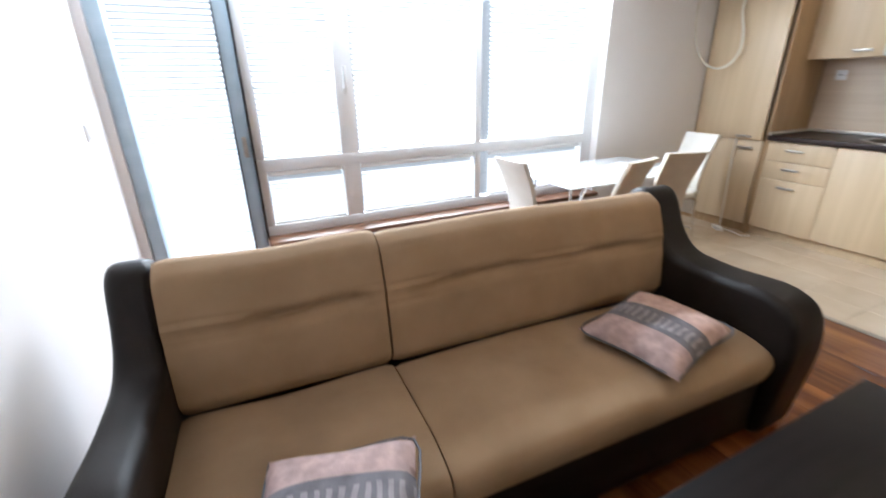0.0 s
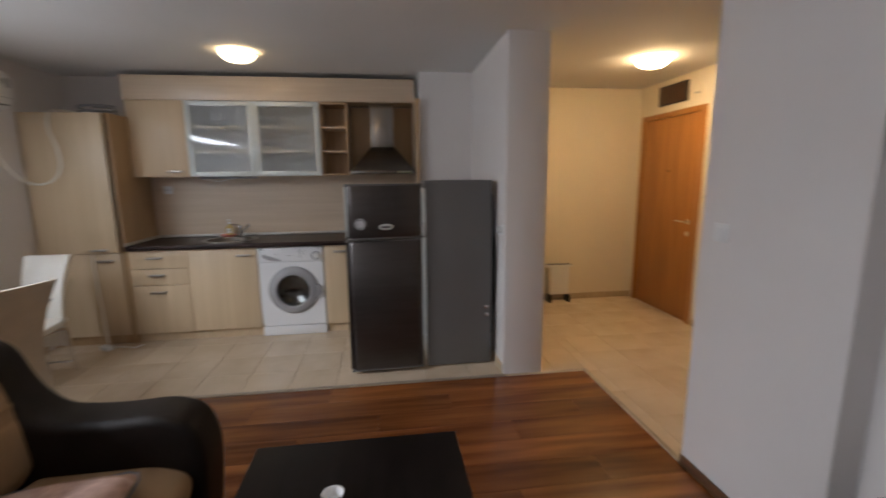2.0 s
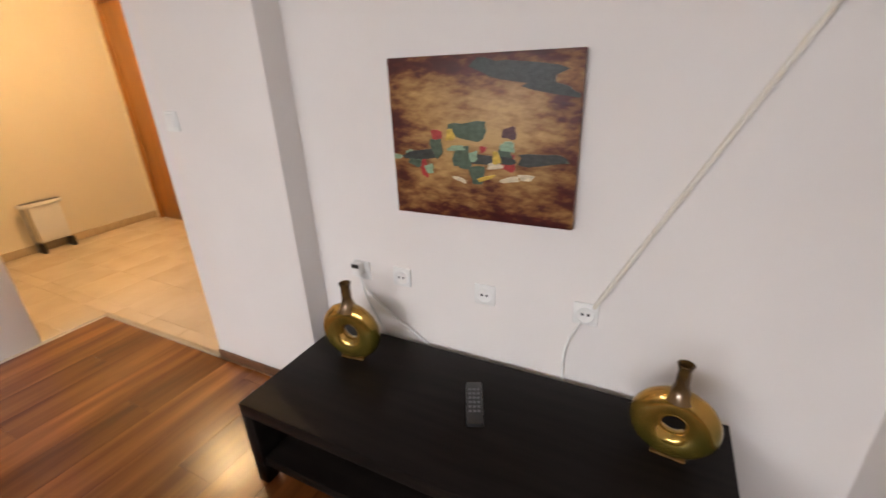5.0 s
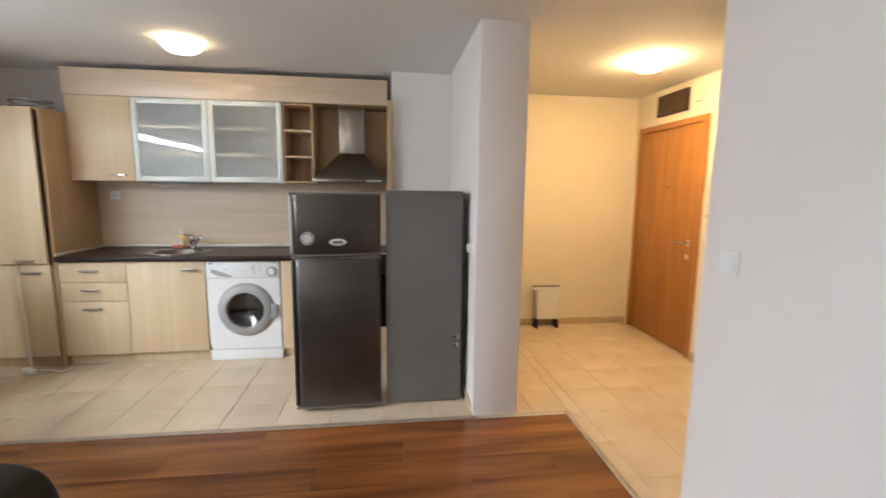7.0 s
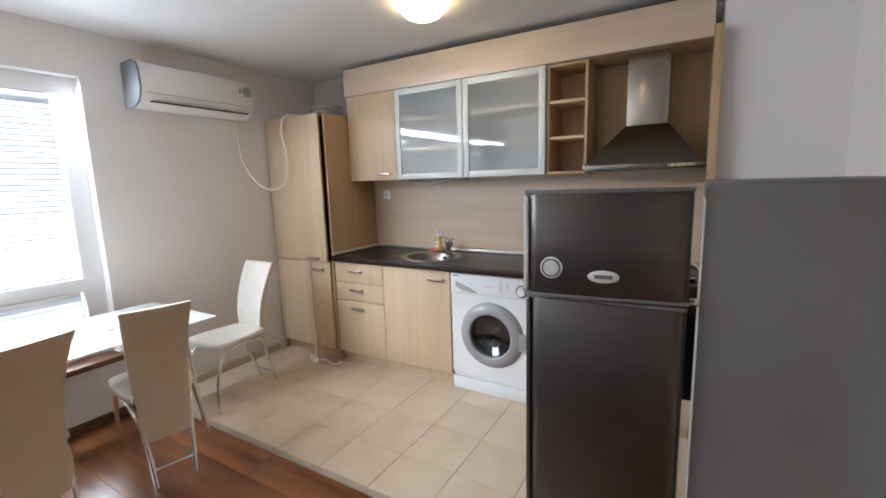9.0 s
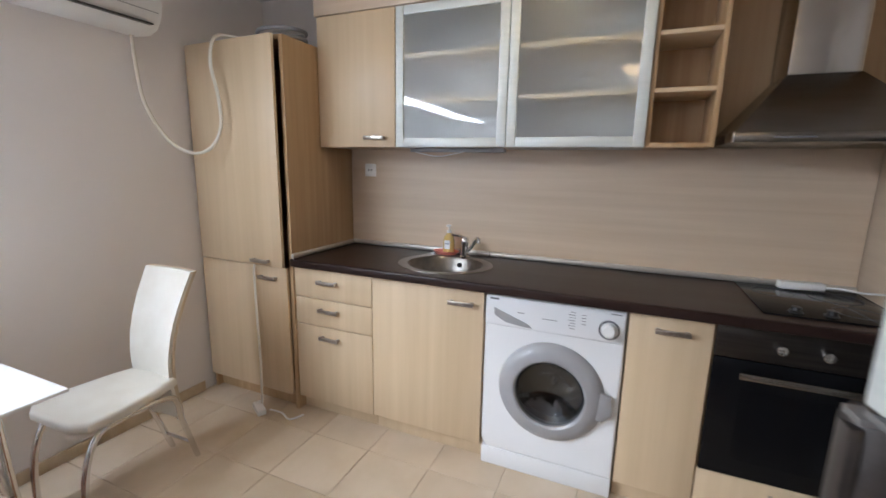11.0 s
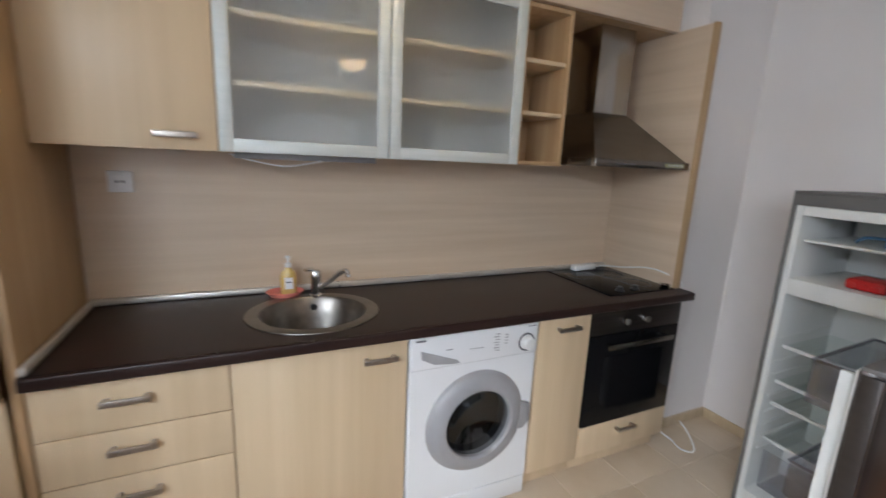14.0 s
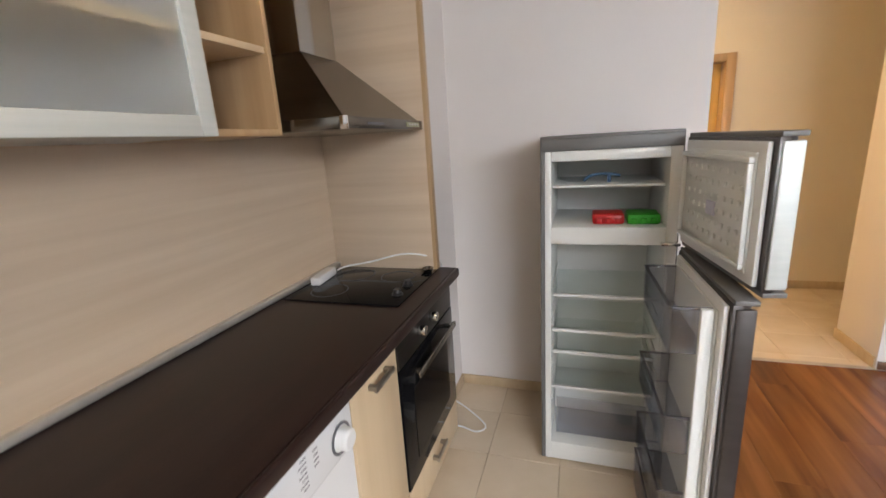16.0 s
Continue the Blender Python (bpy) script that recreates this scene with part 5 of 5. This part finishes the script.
# ---------------------------------------------------------------- coffee table
ct = thing("coffee_table", pose(1.28, 0.137, 0), "low black-brown wooden coffee table", "table")
Shape().box(0.70, 1.87, -0.25, 0.525, 0.41, 0.46, 0.003).make("top", BLACK, ct)
for x in (0.70, 1.82):
    for y in (-0.25, 0.475):
        Shape().box(x + 0.001, x + 0.049, y + 0.001, y + 0.049, 0, 0.41, 0.002).make("leg", BLACK, ct)
Shape().box(0.75, 1.82, -0.20, 0.475, 0.15, 0.172, 0.002).make("shelf", BLACK, ct)
cup = thing("white_saucer", pose(1.54, 0.2, 0.46), "small white ceramic dish on the coffee table", "dish")
Shape().turned([(0, 0.0005), (0.024, 0.0005), (0.034, 0.030), (0.035, 0.034), (0.032, 0.034), (0.021, 0.006), (0, 0.005)], pose(1.54, 0.2, 0.46), 36).make("bowl", ENAMEL, cup)

# ---------------------------------------------------------------- television bench
tv = thing("television_bench", pose(0.6, -1.3, 0), "low black-brown wooden television bench with open shelf", "bench")
BX0, BX1, BY0, BY1 = -0.145, 1.325, -1.575, -1.025
Shape().box(BX0, BX1, BY0, BY1, 0.312, 0.362, 0.003).make("top", BLACK, tv)
Shape().box(BX0 + 0.05, BX1 - 0.05, BY0 + 0.01, BY1 - 0.01, 0.085, 0.125, 0.002).make("shelf", BLACK, tv)
for x in (BX0, BX1 - 0.05):
    Shape().box(x + 0.001, x + 0.049, BY0 + 0.001, BY1 - 0.001, 0.085, 0.312, 0.002).make("side", BLACK, tv)
    for y in (BY0 + 0.001, BY1 - 0.051):
        Shape().box(x + 0.001, x + 0.049, y, y + 0.05, 0, 0.085, 0.002).make("foot", BLACK, tv)


def vase(x, y, turn, k, label):
    """A flat round vase with a hole through its belly and a thin neck."""
    b = thing("ring_vase", pose(x, y, 0.362, 0, 0, turn), label, "vase", "ring vases")
    s = Shape()
    n, m = 40, 16
    rings = []
    for i in range(n):
        a = 2 * math.pi * i / n
        c, q = math.cos(a), math.sin(a)
        r, rr = 0.078 * k, 0.048 * k
        rings.append([s.bm.verts.new(((r + rr * 1.0 * math.cos(w)) * c, 0.034 * k * math.sin(w), 0.124 * k + (r + rr * math.cos(w)) * q)) for w in [2 * math.pi * j / m for j in range(m)]])
    for i in range(n):
        for j in range(m):
            s.bm.faces.new((rings[i][j], rings[(i + 1) % n][j], rings[(i + 1) % n][(j + 1) % m], rings[i][(j + 1) % m]))
    s.make("belly", GOLDV, b, False, 80)
    Shape().turned([(0.045 * k, 0.222 * k), (0.028 * k, 0.245 * k), (0.020 * k, 0.27 * k), (0.019 * k, 0.32 * k), (0.024 * k, 0.338 * k), (0.020 * k, 0.339 * k), (0.014 * k, 0.32 * k), (0.012 * k, 0.25 * k), (0, 0.25 * k)], pose(0, 0, 0), 24).make("neck", VASED, b, False)
    Shape().box(-0.05 * k, 0.05 * k, -0.025 * k, 0.025 * k, 0.0, 0.012 * k, 0.004).make("foot", VASED, b, False)


vase(1.115, -1.40, 8, 0.95, "gold and green glazed ring vase on the bench")
vase(0.02, -1.39, -6, 0.90, "amber and green glazed ring vase on the bench")
rem = thing("remote_control", pose(0.58, -1.32, 0.362), "black remote control lying on the bench", "remote")
Shape().box(-0.028, 0.028, -0.095, 0.095, 0.0005, 0.020, 0.006, m=pose(0.585, -1.34, 0.362, 0, 0, 24)).make("body", DARK, rem)
s = Shape()
for i in range(3):
    for j in range(6):
        s.box(-0.018 + i * 0.014, -0.009 + i * 0.014, -0.06 + j * 0.02, -0.05 + j * 0.02, 0.0198, 0.0215, 0.001, seg=1, m=pose(0.585, -1.34, 0.362, 0, 0, 24))
tagged(s.make("buttons", INK, rem), kind="stuff")

for x, z in ((1.0, 0.634), (0.651, 0.627), (0.30, 0.629)):
    wall_socket(pose(x, -1.61, z, 0, 0, -90), "white wall socket above the television bench")
sw = wall_socket(pose(1.193, -1.61, 0.632, 0, 0, -90), "white wall socket with a plug in it")
Shape().box(-0.05, -0.012, -0.02, 0.02, -0.01, 0.045, 0.006).make("plug", WHITE, sw, False)
Shape().box(-0.051, -0.049, -0.017, 0.017, 0.025, 0.042, 0.0).make("plug_mark", DARK, sw, False)
b = thing("plug_lead", pose(1.1, -1.58, 0.4), "white lead from socket to behind the bench", "cable")
Shape().tube([(1.19, -1.575, 0.62), (1.16, -1.59, 0.54), (1.06, -1.598, 0.45), (0.93, -1.60, 0.37), (0.85, -1.595, 0.30)], 0.004, 8).make("cable", WHITE, b)
Shape().tube([(1.185, -1.575, 0.62), (1.175, -1.595, 0.50), (1.13, -1.60, 0.40), (1.08, -1.597, 0.30)], 0.004, 8).make("cable", WHITE, b)
b = thing("wall_cable", pose(0.1, -1.6, 0.9), "flat white cable duct running slantwise up the wall", "cable")
s = Shape()
v0, v1 = Vector((0.275, -1.603, 0.66)), Vector((-0.455, -1.603, 2.14))
dv = v1 - v0
s.box(-0.014, 0.014, -0.006, 0.006, 0, dv.length, 0.003, m=Matrix.Translation(v0) @ dv.to_track_quat("Z", "Y").to_matrix().to_4x4())
s.make("duct", CABLE, b)
Shape().tube([(0.31, -1.598, 0.60), (0.345, -1.60, 0.52), (0.36, -1.60, 0.42), (0.35, -1.598, 0.30)], 0.005, 8).make("cable", WHITE, b)


def switch(m, label):
    b = thing("light_switch", m, label, "switch", "light switches")
    Shape().box(-0.009, 0, -0.041, 0.041, -0.041, 0.041, 0.004).make("plate", WHITE, b, False)
    Shape().box(-0.014, -0.008, -0.028, 0.028, -0.028, 0.028, 0.003, m=Matrix.Rotation(radians(3), 4, "Y")).make("rocker", WHITE, b, False)


switch(pose(2.0, -1.49, 1.228, 0, 0, -90), "white light switch on the column by the hall")
switch(pose(-0.47, 2.66, 1.20, 0, 0, 180), "white light switch on the wall by the balcony door")

b = thing("intercom", pose(3.88, -2.97, 1.22), "white wall intercom with dark top and yellow sticker", "intercom")
Shape().box(3.835, 3.925, -2.969, -2.935, 1.12, 1.30, 0.006).make("body", WHITE, b)
Shape().box(3.838, 3.922, -2.9345, -2.930, 1.268, 1.296, 0.001).make("grille", DARK, b)
Shape().box(3.842, 3.918, -2.9345, -2.9315, 1.185, 1.255, 0.0).make("sticker", surface("yellow_sticker", (0.62, 0.55, 0.08), (0.70, 0.62, 0.12), (9, 9, 9), 0.5), b)
b = thing("junction_box", pose(4.15, -2.97, 2.28), "small pale junction box on the wall above the door", "box")
Shape().box(4.115, 4.185, -2.969, -2.945, 2.24, 2.32, 0.005).make("cover", CREAM, b)
Shape().box(4.12, 4.18, -2.9445, -2.940, 2.243, 2.252, 0.001).make("slot", GREY, b)

# ---------------------------------------------------------------- painting


def painted():
    m, t, p = material("oil_painted_canvas")
    n, l = t.nodes.new, t.links.new
    tc, sp = n("ShaderNodeTexCoord"), n("ShaderNodeSeparateXYZ")
    nz, nf, mp = n("ShaderNodeTexNoise"), n("ShaderNodeTexNoise"), n("ShaderNodeMapping")
    mp.inputs["Scale"].default_value = (5, 5, 13)
    mp.inputs["Rotation"].default_value = (0, 0.25, 0)
    l(tc.outputs["Object"], sp.inputs[0])
    l(tc.outputs["Object"], mp.inputs[0])
    l(mp.outputs[0], nz.inputs[0])
    nz.inputs["Scale"].default_value, nz.inputs["Detail"].default_value = 1.0, 7
    mp2 = n("ShaderNodeMapping")
    mp2.inputs["Scale"].default_value = (26, 26, 60)
    mp2.inputs["Rotation"].default_value = (0, 0.5, 0)
    l(tc.outputs["Object"], mp2.inputs[0])
    l(mp2.outputs[0], nf.inputs[0])
    nf.inputs["Scale"].default_value, nf.inputs["Detail"].default_value = 1.0, 5

    def math_node(op, a, b):
        k = n("ShaderNodeMath")
        k.operation = op
        for i, v in enumerate((a, b)):
            if isinstance(v, (int, float)):
                k.inputs[i].default_value = v
            else:
                l(v, k.inputs[i])
        return k.outputs[0]

    # distance from the canvas middle, larger towards the edges
    dz = math_node("ABSOLUTE", sp.outputs[2], 0)
    dx = math_node("ABSOLUTE", sp.outputs[0], 0)
    edge = math_node("MAXIMUM", math_node("MULTIPLY", dz, 3.5), math_node("MULTIPLY", dx, 2.5))
    k = math_node("ADD", edge, math_node("MULTIPLY", math_node("SUBTRACT", nz.outputs[0], 0.5), 1.25))
    k = math_node("ADD", k, math_node("MULTIPLY", math_node("SUBTRACT", nf.outputs[0], 0.5), 1.1))
    cr = n("ShaderNodeValToRGB")
    l(k, cr.inputs[0])
    e = cr.color_ramp.elements
    e[0].position, e[0].color = 0.10, rgb((0.50, 0.31, 0.12))
    e[1].position, e[1].color = 1.0, rgb((0.05, 0.004, 0.004))
    for pos, c in ((0.38, (0.36, 0.195, 0.068)), (0.64, (0.20, 0.08, 0.026)), (0.82, (0.085, 0.012, 0.008))):
        x = e.new(pos)
        x.color = rgb(c)
    l(cr.outputs[0], p.inputs["Base Color"])
    p.inputs["Roughness"].default_value = 0.45
    bp = n("ShaderNodeBump")
    bp.inputs["Strength"].default_value, bp.inputs["Distance"].default_value = 0.8, 0.004
    l(nf.outputs[0], bp.inputs["Height"])
    l(bp.outputs[0], p.inputs["Normal"])
    return m


pic = thing("painting", pose(0.668, -1.6, 1.17), "unframed abstract oil painting, red, ochre and green", "painting")
Shape().box(-0.307, 0.307, -0.009, 0.018, -0.252, 0.252, 0.003).make("canvas", painted(), pic, False)


def dab(colour, strokes):
    """Raised strokes of thick paint: (x, z, width, height, slant)."""
    s = Shape()
    for x, z, w, h, a in strokes:
        pts = []
        for k in range(14):
            t = 2 * math.pi * k / 14
            r = 1 + 0.16 * math.sin(3 * t + 40 * x) + 0.10 * math.sin(5 * t + 60 * z)
            c, q = abs(math.cos(t)) ** 0.6 * math.copysign(1, math.cos(t)), abs(math.sin(t)) ** 0.6 * math.copysign(1, math.sin(t))
            u, v = w / 2 * c * r, h / 2 * q * r
            pts.append((-(x + u * math.cos(a) - v * math.sin(a)), z + u * math.sin(a) + v * math.cos(a)))
        s.prism(pts, "y", 0.0175, 0.0195 + 0.0025 * abs(math.sin(50 * x + 31 * z)), 0.0)
    c1 = tuple(min(1, 1.7 * q + 0.02) for q in colour)
    ob = s.make("paint_strokes", surface("thick_paint", colour, c1, (50, 50, 80), 0.4, bump=0.5, fine=120), pic, False)
    tagged(ob, kind="stuff")


dab((0.014, 0.016, 0.013), [(0.13, 0.20, 0.26, 0.055, -0.12), (0.22, 0.155, 0.15, 0.03, -0.2), (0.05, 0.215, 0.12, 0.03, -0.3), (0.20, -0.045, 0.14, 0.035, 0.08), (-0.20, -0.045, 0.12, 0.03, 0.1), (0.02, -0.05, 0.20, 0.03, -0.05)])
dab((0.036, 0.062, 0.036), [(-0.03, 0.035, 0.13, 0.055, 0.0), (-0.14, -0.02, 0.04, 0.06, 0.3), (-0.05, -0.05, 0.06, 0.07, 0.1), (0.22, -0.05, 0.11, 0.018, 0.1), (0.0, -0.10, 0.05, 0.06, 0.1), (-0.22, -0.06, 0.045, 0.055, -0.2), (0.09, -0.03, 0.05, 0.03, 0.0)])
dab((0.16, 0.25, 0.165), [(-0.23, -0.045, 0.05, 0.022, -0.4), (-0.02, -0.045, 0.05, 0.03, 0.2), (-0.07, -0.02, 0.06, 0.016, 0.1), (0.10, -0.01, 0.045, 0.03, 0.0), (-0.29, -0.055, 0.03, 0.016, 0.0), (-0.17, -0.09, 0.03, 0.03, 0.2)])
dab((0.26, 0.012, 0.012), [(-0.14, 0.015, 0.035, 0.045, 0.0), (0.105, -0.06, 0.04, 0.05, 0.0), (-0.19, -0.09, 0.026, 0.06, 0.15), (0.02, -0.02, 0.02, 0.02, 0.0)])
dab((0.05, 0.008, 0.010), [(0.105, 0.03, 0.045, 0.035, 0.0)])
dab((0.42, 0.36, 0.25), [(0.11, -0.11, 0.06, 0.016, 0.2), (0.16, -0.10, 0.045, 0.018, 0.0), (0.06, -0.07, 0.05, 0.02, 0.1), (-0.06, -0.12, 0.05, 0.012, -0.3)])
dab((0.40, 0.26, 0.03), [(-0.09, 0.02, 0.03, 0.035, 0.0), (0.065, -0.045, 0.025, 0.04, 0.1), (0.03, -0.11, 0.06, 0.012, 0.3)])

# ---------------------------------------------------------------- floor pieces
def laid(name, parent, mat, w, l, x, y, shared, h=0.008, bev=0.0015):
    """One plank or tile; alike sizes share their mesh."""
    key = (name, round(w, 3), round(l, 3))
    if key not in shared:
        shared[key] = Shape().box(-w / 2, w / 2, -l / 2, l / 2, -h, 0, bev, seg=1).data(name, mat)
    ob = new(name, shared[key])
    ob.parent, ob.location = parent, (x, y, 0)


SHARED = {}
PW, PL, GAP = 0.193, 1.28, 0.0006
row, x = 0, 3.214
while x > -0.46:
    w = min(PW, x + 0.46)
    off = (row * 0.47) % PL
    y1 = 2.985
    y = y1
    first = PL - off
    while y > -1.475:
        l = min(first if y == y1 else PL, y + 1.475)
        if l > 0.03 and w > 0.02:
            laid("plank", wood_floor, PLANK, w - GAP, l - GAP, x - w / 2, y - l / 2, SHARED, bev=0.0006)
        y -= l if l > 0.001 else PL
    x -= PW
    row += 1
# strip of laminate in front of the recessed bench wall
laid("plank", wood_floor, PLANK, 1.878, 0.13, 0.48, -1.541, SHARED)

T = 0.333


def tiles(x0, x1, y0, y1):
    i = math.floor((x0 - 3.215) / T)
    while 3.215 + i * T < x1 - 0.005:
        a, b = max(x0, 3.215 + i * T), min(x1, 3.215 + (i + 1) * T)
        j = math.floor((y0 - 1.07) / T)
        while 1.07 + j * T < y1 - 0.005:
            c, d = max(y0, 1.07 + j * T), min(y1, 1.07 + (j + 1) * T)
            if b - a > 0.015 and d - c > 0.015:
                laid("tile", tile_floor, TILE, b - a - 0.0020, d - c - 0.0020, (a + b) / 2, (c + d) / 2, SHARED)
            j += 1
        i += 1


tiles(3.251, 4.95, -0.85, 3.0)
tiles(0.6, 5.10, -2.97, -1.507)
tiles(3.251, 5.10, -1.507, -1.15)
